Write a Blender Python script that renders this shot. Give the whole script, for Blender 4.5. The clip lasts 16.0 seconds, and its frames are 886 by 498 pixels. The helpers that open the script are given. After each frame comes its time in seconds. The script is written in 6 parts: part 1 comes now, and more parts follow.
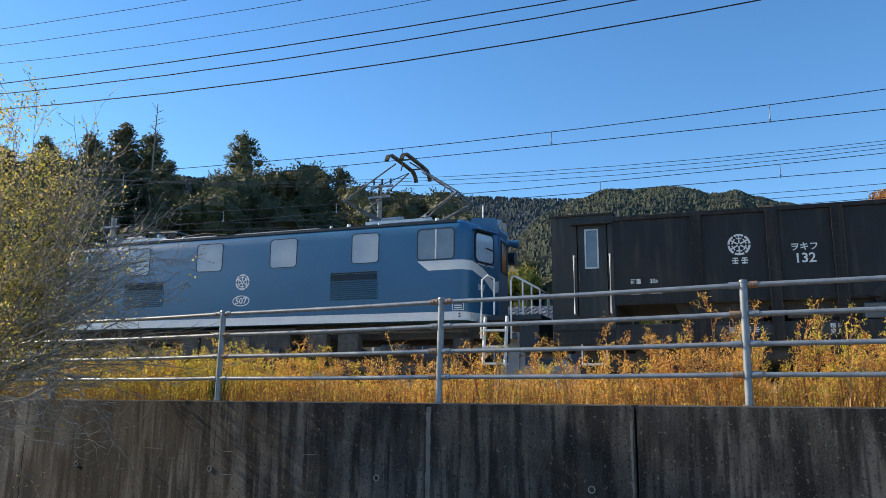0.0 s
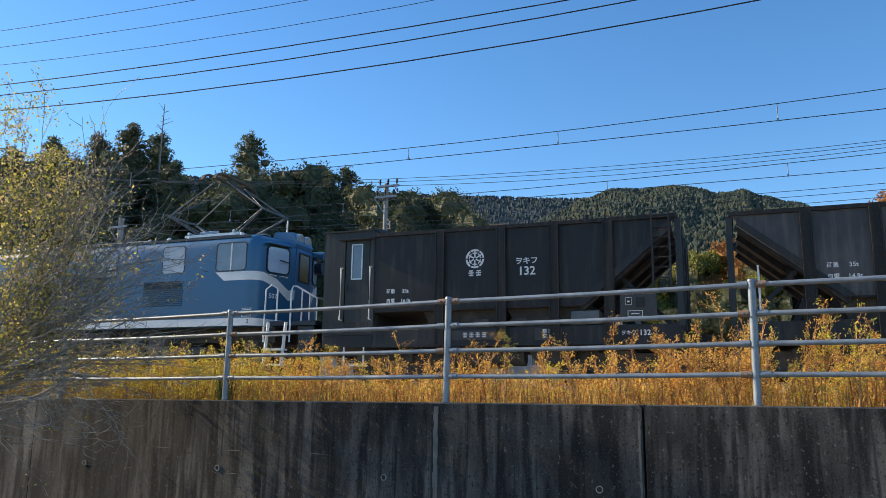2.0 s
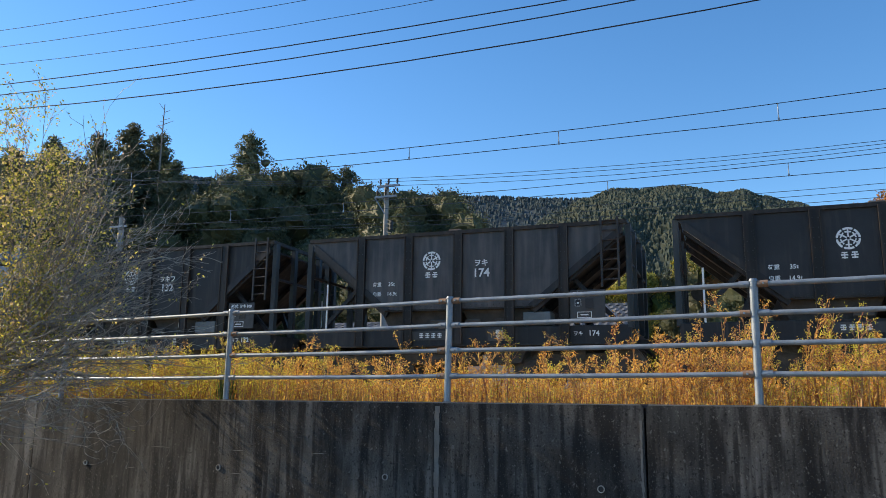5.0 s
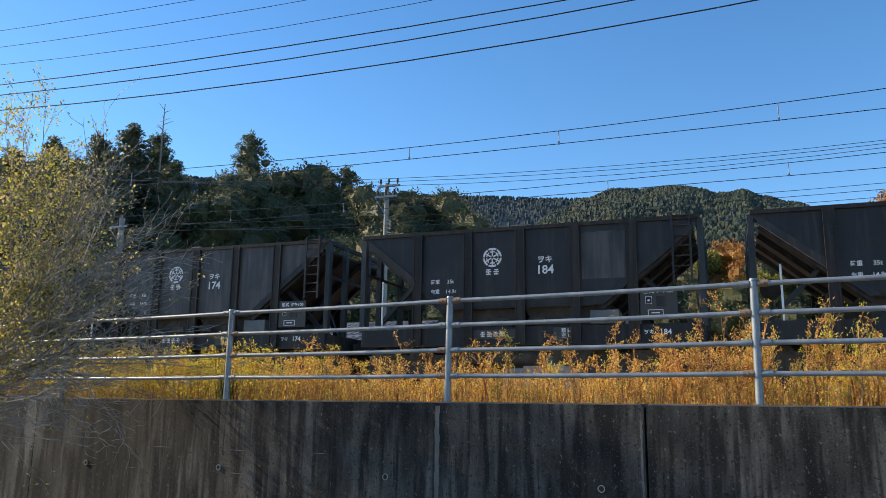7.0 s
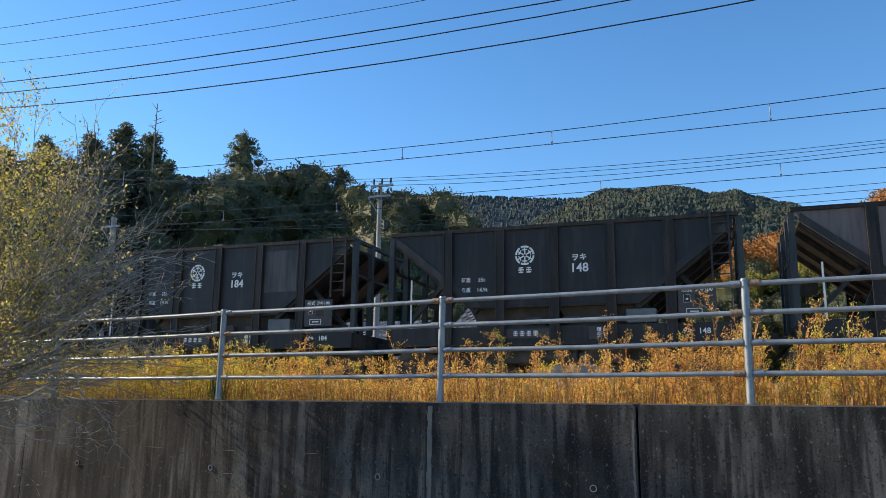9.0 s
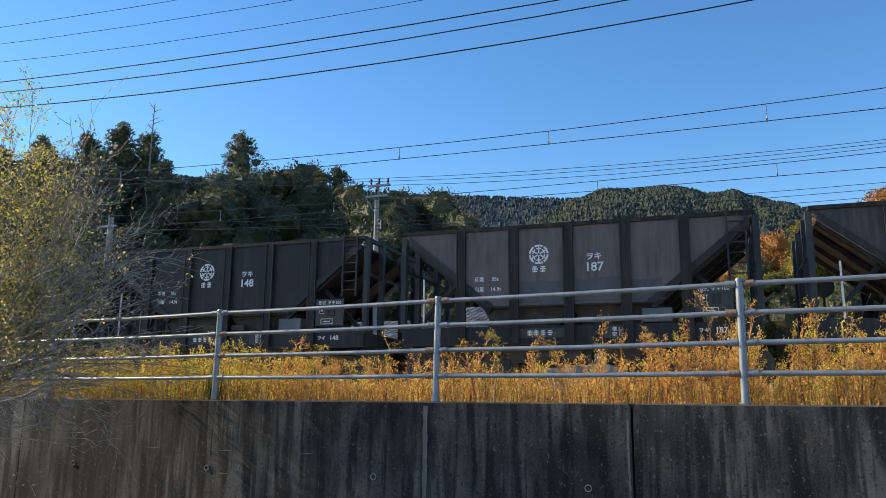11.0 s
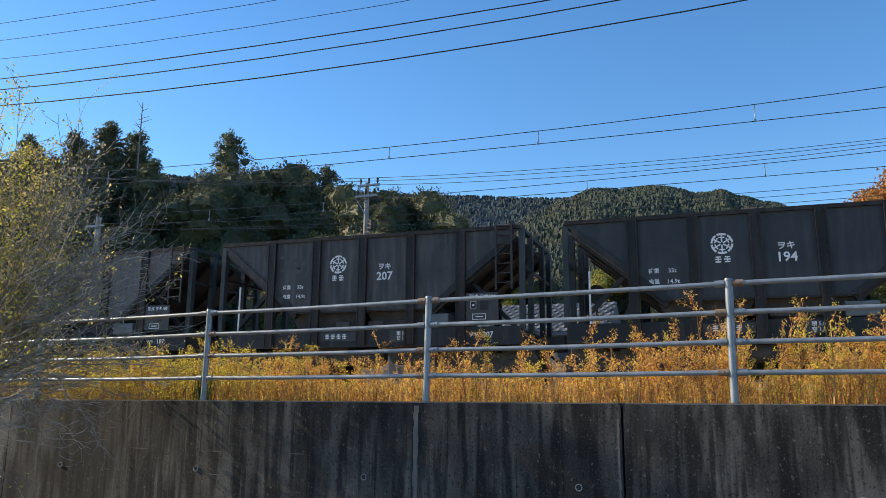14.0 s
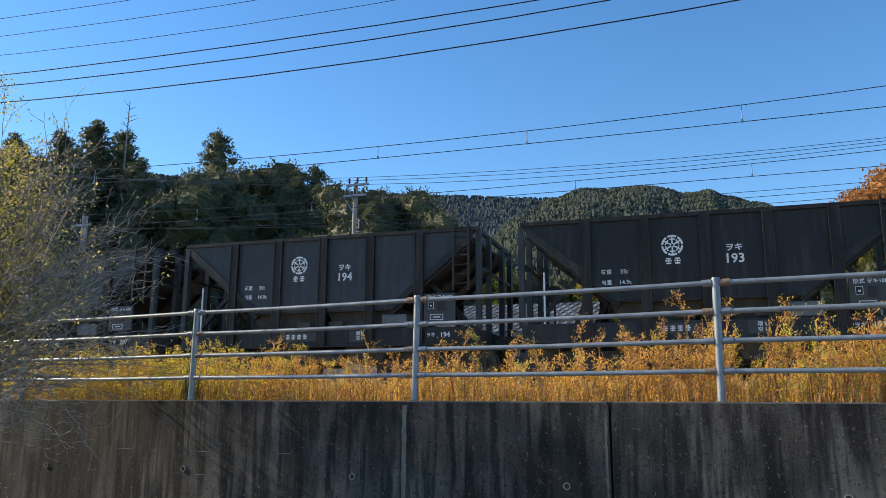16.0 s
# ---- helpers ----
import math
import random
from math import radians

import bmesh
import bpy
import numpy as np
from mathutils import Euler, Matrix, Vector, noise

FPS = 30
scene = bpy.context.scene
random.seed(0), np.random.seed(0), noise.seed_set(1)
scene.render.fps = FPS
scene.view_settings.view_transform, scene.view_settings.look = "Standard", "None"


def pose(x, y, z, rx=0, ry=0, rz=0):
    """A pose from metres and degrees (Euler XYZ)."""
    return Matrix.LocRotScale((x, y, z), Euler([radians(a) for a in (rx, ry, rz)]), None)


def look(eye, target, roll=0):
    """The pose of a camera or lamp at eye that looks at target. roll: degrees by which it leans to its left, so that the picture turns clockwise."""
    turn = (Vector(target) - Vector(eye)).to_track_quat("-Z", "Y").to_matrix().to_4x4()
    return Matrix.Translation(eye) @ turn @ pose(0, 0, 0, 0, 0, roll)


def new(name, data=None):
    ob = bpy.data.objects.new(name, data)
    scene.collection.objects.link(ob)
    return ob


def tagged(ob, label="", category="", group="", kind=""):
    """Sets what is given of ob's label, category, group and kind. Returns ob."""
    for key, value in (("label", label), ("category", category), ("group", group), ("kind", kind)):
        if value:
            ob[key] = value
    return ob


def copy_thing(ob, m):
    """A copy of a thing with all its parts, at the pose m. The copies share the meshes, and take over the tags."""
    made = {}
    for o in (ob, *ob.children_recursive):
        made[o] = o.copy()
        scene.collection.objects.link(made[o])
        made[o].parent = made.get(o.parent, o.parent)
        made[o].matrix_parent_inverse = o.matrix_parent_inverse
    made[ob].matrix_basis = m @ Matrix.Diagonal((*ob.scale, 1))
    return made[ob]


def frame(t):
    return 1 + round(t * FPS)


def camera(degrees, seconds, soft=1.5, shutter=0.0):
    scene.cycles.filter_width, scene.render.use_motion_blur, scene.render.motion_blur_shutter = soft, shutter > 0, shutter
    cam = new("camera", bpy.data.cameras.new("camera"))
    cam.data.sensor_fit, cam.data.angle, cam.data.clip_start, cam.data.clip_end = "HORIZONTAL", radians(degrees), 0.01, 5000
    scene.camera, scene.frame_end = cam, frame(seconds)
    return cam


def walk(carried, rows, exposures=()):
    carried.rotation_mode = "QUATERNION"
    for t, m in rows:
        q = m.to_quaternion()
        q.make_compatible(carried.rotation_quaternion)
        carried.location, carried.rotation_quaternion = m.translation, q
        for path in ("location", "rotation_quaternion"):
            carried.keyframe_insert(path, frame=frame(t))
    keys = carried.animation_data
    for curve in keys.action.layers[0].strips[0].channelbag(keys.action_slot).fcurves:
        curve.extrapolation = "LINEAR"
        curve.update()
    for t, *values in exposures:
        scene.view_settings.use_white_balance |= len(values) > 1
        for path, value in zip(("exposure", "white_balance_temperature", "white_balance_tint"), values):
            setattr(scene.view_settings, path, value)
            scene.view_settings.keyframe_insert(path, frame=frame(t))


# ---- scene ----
cam = camera(59.52, 16.0, soft=0.65)


def aim(t, yaw, tilt, roll, dx, dz):
    """The hand-held camera: small turns and drifts about its stand."""
    return t, pose(dx, 0, 1.5 + dz, 101.36 + tilt, 0, 20.14 + yaw) @ pose(0, 0, 0, 0, 0, 0.70 + roll)


walk(cam, [aim(*r) for r in [
    (0, -0.474, 0.041, -0.042, 0.022, 0.005), (0.5, -0.094, 0.038, 0.020, 0.019, 0.005),
    (1, -0.037, 0.038, 0.006, 0.014, 0.003), (1.5, -0.040, 0.034, 0.012, 0.011, 0.003),
    (2, -0.018, 0.004, 0.007, 0.012, 0.005), (2.5, -0.010, 0.001, 0.000, 0.010, 0.005),
    (3, -0.010, 0.004, 0.000, 0.009, 0.005), (3.5, -0.022, 0.018, 0.018, 0.005, 0.003),
    (4, -0.028, -0.005, 0.026, 0.002, 0.004), (5.2, -0.012, -0.002, 0.012, 0.000, 0.002),
    (6.5, -0.004, 0.000, 0.001, -0.002, 0.000), (7, 0.000, 0.000, 0.000, 0.000, 0.000),
    (7.5, -0.060, -0.001, -0.023, 0.000, 0.002), (8, -0.364, -0.003, -0.052, -0.002, 0.002),
    (8.5, -0.500, -0.001, -0.074, 0.000, 0.001), (9, -0.496, 0.000, -0.066, 0.008, 0.000),
    (10.2, -0.560, -0.008, -0.085, 0.022, 0.001), (11.5, -0.917, -0.020, -0.135, 0.032, 0.002),
    (12, -1.336, -0.028, -0.200, 0.031, 0.002), (12.5, -1.469, -0.029, -0.215, 0.030, 0.003),
    (13, -1.465, -0.032, -0.212, 0.026, 0.004), (13.5, -1.455, -0.028, -0.236, 0.020, 0.002),
    (14, -1.456, -0.026, -0.260, 0.019, 0.003), (14.5, -1.831, -0.026, -0.321, 0.016, 0.002),
    (15, -2.138, -0.036, -0.364, 0.015, 0.003), (15.5, -2.185, -0.036, -0.362, 0.018, 0.002),
    (16, -2.303, -0.039, -0.399, 0.021, -0.001)]], exposures=[(0, 0.50, 7050, 12), (16, 0.50, 7050, 12)])

# ---- daylight: clear sky, low sun beyond the line's far end on the left ----
SUN_EL, SUN_AZ = 27.0, -91.8            # degrees; azimuth from +y, clockwise
world = bpy.data.worlds.new("clear_sky")
scene.world = world
world.use_nodes = True
wn = world.node_tree
sky = wn.nodes.new("ShaderNodeTexSky")
sky.sky_type, sky.sun_disc = "NISHITA", False
sky.sun_elevation, sky.sun_rotation = radians(SUN_EL), radians(SUN_AZ)
sky.air_density, sky.dust_density, sky.ozone_density, sky.altitude = 1.0, 0.1, 4.0, 300
deep = wn.nodes.new("ShaderNodeHueSaturation")
deep.inputs["Saturation"].default_value, deep.inputs["Value"].default_value = 1.2, 1.12
wn.links.new(sky.outputs[0], deep.inputs["Color"])
wn.links.new(deep.outputs[0], wn.nodes["Background"].inputs[0])
wn.nodes["Background"].inputs[1].default_value = 0.15
sun = new("sun", bpy.data.lights.new("sun", "SUN"))
sun.data.energy, sun.data.angle, sun.data.color = 5.0, radians(0.53), (1.0, 0.86, 0.64)
sun_dir = Vector((math.sin(radians(SUN_AZ)) * math.cos(radians(SUN_EL)), math.cos(radians(SUN_AZ)) * math.cos(radians(SUN_EL)), math.sin(radians(SUN_EL))))
sun.matrix_world = look(sun_dir * 50, (0, 0, 0))


# ---- materials ----
def mat(name, c1, c2, scale=3.0, rough=0.6, metal=0.0, bump=0.15, stretch=(1, 1, 1), fine=80.0, vary=0.0, island=None, transl=0.0, spec=0.5, island_mix=0.85, grit=0.18):
    """Two colours mixed by coarse and fine noise, with relief; vary: tone from object to object; island: colours of loose pieces."""
    m = bpy.data.materials.new(name)
    m.use_nodes = True
    nt, nodes = m.node_tree, m.node_tree.nodes
    b = nodes["Principled BSDF"]
    tc = nodes.new("ShaderNodeTexCoord")
    mp = nodes.new("ShaderNodeMapping")
    mp.inputs["Scale"].default_value = stretch
    nt.links.new(tc.outputs["Object"], mp.inputs[0])
    coarse, grain = nodes.new("ShaderNodeTexNoise"), nodes.new("ShaderNodeTexNoise")
    coarse.inputs["Scale"].default_value, coarse.inputs["Detail"].default_value, coarse.inputs["Roughness"].default_value = scale, 6, 0.62
    grain.inputs["Scale"].default_value, grain.inputs["Detail"].default_value = fine, 3
    nt.links.new(mp.outputs[0], coarse.inputs[0])
    nt.links.new(tc.outputs["Object"], grain.inputs[0])
    mr = nodes.new("ShaderNodeMapRange")
    mr.inputs[1].default_value, mr.inputs[2].default_value = 0.34, 0.68
    nt.links.new(coarse.outputs[0], mr.inputs[0])
    mix = nodes.new("ShaderNodeMix")
    mix.data_type = "RGBA"
    mix.inputs[6].default_value, mix.inputs[7].default_value = (*c1, 1), (*c2, 1)
    nt.links.new(mr.outputs[0], mix.inputs[0])
    colour = mix.outputs[2]
    if island:
        geo, ramp = nodes.new("ShaderNodeNewGeometry"), nodes.new("ShaderNodeValToRGB")
        ramp.color_ramp.interpolation = "LINEAR"
        while len(ramp.color_ramp.elements) < len(island):
            ramp.color_ramp.elements.new(0.5)
        for i, c in enumerate(island):
            ramp.color_ramp.elements[i].position = i / max(1, len(island) - 1)
            ramp.color_ramp.elements[i].color = (*c, 1)
        nt.links.new(geo.outputs["Random Per Island"], ramp.inputs[0])
        mi = nodes.new("ShaderNodeMix")
        mi.data_type, mi.inputs[0].default_value = "RGBA", island_mix
        nt.links.new(colour, mi.inputs[6]), nt.links.new(ramp.outputs[0], mi.inputs[7])
        colour = mi.outputs[2]
    hsv = nodes.new("ShaderNodeHueSaturation")
    gr = nodes.new("ShaderNodeMapRange")
    gr.inputs[3].default_value, gr.inputs[4].default_value = 1 - grit, 1 + grit
    nt.links.new(grain.outputs[0], gr.inputs[0])
    value = gr.outputs[0]
    if vary:
        oi, vr, mul = nodes.new("ShaderNodeObjectInfo"), nodes.new("ShaderNodeMapRange"), nodes.new("ShaderNodeMath")
        vr.inputs[3].default_value, vr.inputs[4].default_value = 1 - vary, 1 + vary
        mul.operation = "MULTIPLY"
        nt.links.new(oi.outputs["Random"], vr.inputs[0])
        nt.links.new(vr.outputs[0], mul.inputs[0]), nt.links.new(value, mul.inputs[1])
        value = mul.outputs[0]
    nt.links.new(value, hsv.inputs["Value"]), nt.links.new(colour, hsv.inputs["Color"])
    colour = hsv.outputs[0]
    nt.links.new(colour, b.inputs["Base Color"])
    b.inputs["Metallic"].default_value = metal
    b.inputs["Specular IOR Level"].default_value = spec
    rr = nodes.new("ShaderNodeMapRange")
    rr.inputs[3].default_value, rr.inputs[4].default_value = max(0.02, rough - 0.12), min(1, rough + 0.12)
    nt.links.new(coarse.outputs[0], rr.inputs[0]), nt.links.new(rr.outputs[0], b.inputs["Roughness"])
    if bump:
        bp = nodes.new("ShaderNodeBump")
        bp.inputs["Strength"].default_value, bp.inputs["Distance"].default_value = bump, 0.01
        nt.links.new(grain.outputs[0], bp.inputs["Height"]), nt.links.new(bp.outputs[0], b.inputs["Normal"])
    if transl:
        tl, ms = nodes.new("ShaderNodeBsdfTranslucent"), nodes.new("ShaderNodeMixShader")
        ms.inputs[0].default_value = transl
        nt.links.new(colour, tl.inputs[0])
        nt.links.new(b.outputs[0], ms.inputs[1]), nt.links.new(tl.outputs[0], ms.inputs[2])
        nt.links.new(ms.outputs[0], nodes["Material Output"].inputs[0])
    return m


def wagon_paint(name="wagon_paint", rust=0.45, lo=0.52, hi=0.76, base=((0.013, 0.014, 0.016), (0.026, 0.027, 0.029)), dust=(0.095, 0.076, 0.064, 1), sheen=0.12):
    """Black paint, dulled by stone dust and rust that runs down the sheets in stripes and settles in cloudy fields."""
    m = mat(name, base[0], base[1], 1.6, 0.56, 0, 0.10, (1, 1, 1), 50, 0.25, spec=0.35)
    nt, nodes = m.node_tree, m.node_tree.nodes
    b = nodes["Principled BSDF"]
    src = b.inputs["Base Color"].links[0].from_socket
    tc, mp = nodes.new("ShaderNodeTexCoord"), nodes.new("ShaderNodeMapping")
    mp.inputs["Scale"].default_value = (5.5, 5.5, 0.55)
    n, oi, add = nodes.new("ShaderNodeTexNoise"), nodes.new("ShaderNodeObjectInfo"), nodes.new("ShaderNodeVectorMath")
    nt.links.new(tc.outputs["Object"], add.inputs[0]), nt.links.new(oi.outputs["Random"], add.inputs[1])
    nt.links.new(add.outputs[0], mp.inputs[0]), nt.links.new(mp.outputs[0], n.inputs[0])
    n.inputs["Scale"].default_value, n.inputs["Detail"].default_value = 1.6, 5
    r = nodes.new("ShaderNodeMapRange")
    r.inputs[1].default_value, r.inputs[2].default_value, r.inputs[4].default_value = lo, hi, rust
    nt.links.new(n.outputs[0], r.inputs[0])
    mx = nodes.new("ShaderNodeMix")
    mx.data_type = "RGBA"
    b.inputs["Sheen Weight"].default_value, b.inputs["Sheen Roughness"].default_value = sheen, 0.45
    b.inputs["Sheen Tint"].default_value = (0.8, 0.85, 0.9, 1)
    mx.inputs[7].default_value = dust
    nt.links.new(r.outputs[0], mx.inputs[0]), nt.links.new(src, mx.inputs[6]), nt.links.new(mx.outputs[2], b.inputs["Base Color"])
    return m


def wall_concrete():
    """Old grey concrete: dark algae runs down from the top, pale lime marks, pores."""
    m = mat("wall_concrete", (0.040, 0.039, 0.038), (0.105, 0.097, 0.088), 1.7, 0.92, 0, 0.45, (1.0, 1.0, 0.9), 70, 0.0, spec=0.25, grit=0.75)
    nt, nodes = m.node_tree, m.node_tree.nodes
    b = nodes["Principled BSDF"]
    src = b.inputs["Base Color"].links[0].from_socket
    tc = nodes.new("ShaderNodeTexCoord")
    for sx, sz, lo, hi, top, c in ((0.55, 0.5, 0.52, 0.64, 0.45, (0.085, 0.070, 0.054, 1)), (2.2, 1.6, 0.58, 0.70, 0.5, (0.085, 0.066, 0.048, 1)), (1.1, 0.7, 0.50, 0.64, 0.7, (0.16, 0.156, 0.148, 1)), (17, 1.3, 0.56, 0.70, 0.55, (0.155, 0.15, 0.14, 1)), (1.6, 0.9, 0.43, 0.58, 0.75, (0.016, 0.017, 0.017, 1)), (6.5, 1.0, 0.48, 0.60, 0.85, (0.009, 0.009, 0.010, 1)), (13, 0.9, 0.52, 0.62, 0.8, (0.010, 0.010, 0.011, 1)), (38, 30, 0.58, 0.64, 0.7, (0.010, 0.010, 0.010, 1)), (30, 24, 0.62, 0.68, 0.6, (0.14, 0.138, 0.13, 1)), (75, 60, 0.60, 0.66, 0.5, (0.12, 0.115, 0.105, 1))):
        mp, n, r, mx = nodes.new("ShaderNodeMapping"), nodes.new("ShaderNodeTexNoise"), nodes.new("ShaderNodeMapRange"), nodes.new("ShaderNodeMix")
        mp.inputs["Scale"].default_value, mp.inputs["Location"].default_value = (sx, sx, sz), (sx * 3.1, 0, sz)
        n.inputs["Scale"].default_value, n.inputs["Detail"].default_value = 1.0, 7
        r.inputs[1].default_value, r.inputs[2].default_value, r.inputs[4].default_value = lo, hi, top
        mx.data_type = "RGBA"
        mx.inputs[7].default_value = c
        nt.links.new(tc.outputs["Object"], mp.inputs[0]), nt.links.new(mp.outputs[0], n.inputs[0]), nt.links.new(n.outputs[0], r.inputs[0])
        nt.links.new(r.outputs[0], mx.inputs[0]), nt.links.new(src, mx.inputs[6])
        src = mx.outputs[2]
    nt.links.new(src, b.inputs["Base Color"])
    return m


BLACK = wagon_paint()
RUSTED = wagon_paint("rusted_wagon_paint", 0.78, 0.30, 0.56, ((0.060, 0.054, 0.058), (0.120, 0.104, 0.104)), (0.17, 0.14, 0.132, 1), 0.25)
DUSTY = wagon_paint("dusty_wagon_paint", 0.5, 0.44, 0.64, ((0.032, 0.034, 0.038), (0.066, 0.064, 0.064)), (0.145, 0.125, 0.115, 1), 0.16)
GREYED = wagon_paint("greyed_wagon_paint", 0.4, 0.46, 0.7, ((0.026, 0.031, 0.036), (0.042, 0.048, 0.053)), (0.085, 0.088, 0.088, 1), 0.14)
RIBPAINT = wagon_paint("rib_paint", 0.5, 0.46, 0.7, ((0.009, 0.008, 0.008), (0.020, 0.017, 0.015)), (0.075, 0.056, 0.046, 1), 0.0)
PATCH = mat("grey_green_touch_up_paint", (0.060, 0.072, 0.078), (0.095, 0.105, 0.108), 5, 0.6, 0, 0.1, (1, 1, 0.4))
PEEL = mat("flaked_pale_paint", (0.05, 0.046, 0.048), (0.10, 0.092, 0.09), 7, 0.7, 0, 0.3)
CONCRETE = wall_concrete()
CABINGREY = wagon_paint("cabin_and_lit_post_paint", 0.4, 0.5, 0.72, ((0.024, 0.030, 0.032), (0.038, 0.046, 0.048)), (0.085, 0.085, 0.08, 1), 0.1)
DARKSTEEL = mat("dusty_underframe_steel", (0.030, 0.028, 0.026), (0.085, 0.074, 0.064), 5, 0.75, 0, 0.25)
WHITEPAINT = mat("white_lettering_paint", (0.74, 0.74, 0.72), (0.84, 0.84, 0.82), 9, 0.6, 0, 0.05)
LOCOBLUE = mat("blue_locomotive_paint", (0.024, 0.126, 0.245), (0.032, 0.148, 0.275), 0.9, 0.38, 0, 0.03, (1, 1, 1), 30)
# Darker copy of the body blue: the louvre's shade put into its colour.
LOUVREBLUE = mat("louvre_blue_painted_shade", (0.018, 0.070, 0.120), (0.026, 0.090, 0.150), 2, 0.5, 0, 0.05)
LOCOWHITE = mat("cream_white_band_paint", (0.68, 0.70, 0.70), (0.78, 0.79, 0.78), 3, 0.4, 0, 0.03)
LOCODARK = mat("dark_paint_and_louvre_gap_shade", (0.012, 0.02, 0.03), (0.02, 0.03, 0.045), 3, 0.5)
ROOFGREY = mat("grey_roof_paint", (0.13, 0.16, 0.19), (0.20, 0.22, 0.24), 3, 0.6)
# Opaque pane: the pale grey is its base colour.
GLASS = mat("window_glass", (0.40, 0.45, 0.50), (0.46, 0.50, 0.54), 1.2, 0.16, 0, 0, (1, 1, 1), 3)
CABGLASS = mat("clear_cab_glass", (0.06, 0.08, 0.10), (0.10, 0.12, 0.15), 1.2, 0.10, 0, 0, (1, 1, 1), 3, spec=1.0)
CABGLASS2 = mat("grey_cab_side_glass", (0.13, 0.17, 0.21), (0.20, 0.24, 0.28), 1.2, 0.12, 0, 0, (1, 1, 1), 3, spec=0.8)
BLACKRUBBER = mat("black_rubber_and_hole_dark", (0.012, 0.012, 0.013), (0.02, 0.02, 0.02), 8, 0.6)
GALV = mat("galvanised_steel", (0.17, 0.205, 0.24), (0.28, 0.315, 0.35), 7, 0.48, 0.35, 0.12, (1, 1, 1), 120)
RUSTYBOLT = mat("rusty_bracket_steel", (0.20, 0.17, 0.15), (0.30, 0.16, 0.08), 14, 0.7, 0.3, 0.3)
ALU = mat("bare_aluminium", (0.42, 0.43, 0.45), (0.56, 0.57, 0.58), 8, 0.4, 0.6, 0.1)
WIRE = mat("oxidised_copper_wire", (0.03, 0.04, 0.055), (0.06, 0.07, 0.08), 5, 0.5, 0.4)
CABLE = mat("black_sheathed_cable", (0.012, 0.013, 0.016), (0.02, 0.02, 0.024), 5, 0.55)
POLE = mat("spun_concrete_pole", (0.24, 0.235, 0.22), (0.34, 0.33, 0.31), 3, 0.85, 0, 0.3)
STEELWHEEL = mat("wheel_steel", (0.06, 0.05, 0.045), (0.14, 0.12, 0.10), 5, 0.5, 0.7)
RAILSTEEL = mat("rail_steel", (0.16, 0.10, 0.07), (0.28, 0.22, 0.18), 5, 0.55, 0.6)
BALLAST = mat("grey_brown_ballast", (0.15, 0.13, 0.115), (0.34, 0.31, 0.28), 9, 0.95, 0, 1.0, (1, 1, 1), 28)
SLEEPER = mat("weathered_sleeper", (0.10, 0.08, 0.065), (0.19, 0.16, 0.14), 4, 0.9, 0, 0.5, (0.4, 3, 1))
SOIL = mat("dry_soil_and_litter", (0.14, 0.10, 0.055), (0.30, 0.21, 0.11), 0.7, 0.95, 0, 0.8, (1, 1, 1), 20)
ASPHALT = mat("asphalt", (0.045, 0.045, 0.047), (0.07, 0.07, 0.07), 1.5, 0.9, 0, 0.5, (1, 1, 1), 90)
WEED = mat("dry_golden_weed", (0.50, 0.28, 0.08), (0.68, 0.42, 0.11), 1.2, 0.7, 0, 0, (1, 1, 1), 12, island=[(0.50, 0.19, 0.05), (0.86, 0.42, 0.08), (0.93, 0.56, 0.11), (0.95, 0.68, 0.15), (0.95, 0.76, 0.22)], transl=0.55)
WEEDGREEN = mat("yellow_green_weed", (0.42, 0.40, 0.07), (0.58, 0.50, 0.09), 1.2, 0.65, 0, 0, (1, 1, 1), 12, island=[(0.22, 0.28, 0.05), (0.56, 0.54, 0.07), (0.90, 0.78, 0.09), (0.94, 0.80, 0.12), (0.92, 0.66, 0.10)], transl=0.55)
GRASSGREEN = mat("dark_green_grass", (0.07, 0.11, 0.03), (0.13, 0.17, 0.05), 6, 0.6, 0, 0, island=[(0.06, 0.10, 0.03), (0.12, 0.17, 0.05), (0.24, 0.26, 0.08)], transl=0.4)
WEEDSTEM = mat("red_brown_weed_stem", (0.20, 0.085, 0.04), (0.34, 0.17, 0.07), 3, 0.8, 0, 0, island=[(0.38, 0.12, 0.05), (0.46, 0.24, 0.09), (0.58, 0.34, 0.14)])
BARK = mat("grey_brown_twig_bark", (0.13, 0.115, 0.10), (0.30, 0.265, 0.23), 9, 0.7, 0, 0.3, island_mix=0.6, island=[(0.10, 0.088, 0.078), (0.17, 0.15, 0.13), (0.25, 0.22, 0.19), (0.52, 0.45, 0.36)])
SHRUBLEAF = mat("yellowing_shrub_leaf", (0.34, 0.33, 0.08), (0.50, 0.42, 0.10), 2, 0.55, 0, 0, island=[(0.11, 0.15, 0.04), (0.24, 0.26, 0.06), (0.44, 0.42, 0.08), (0.74, 0.62, 0.10), (0.66, 0.48, 0.26), (0.50, 0.34, 0.24)], transl=0.55)
TRUNK = mat("dark_tree_bark", (0.05, 0.038, 0.03), (0.11, 0.085, 0.065), 5, 0.9, 0, 0.6, (1, 1, 0.2))
CEDAR = mat("dark_cedar_foliage", (0.050, 0.074, 0.042), (0.090, 0.112, 0.056), 0.35, 0.65, 0, 0, (1, 1, 1), 3, 0.2, island=[(0.080, 0.104, 0.062), (0.108, 0.126, 0.070), (0.150, 0.142, 0.078)], transl=0.36)
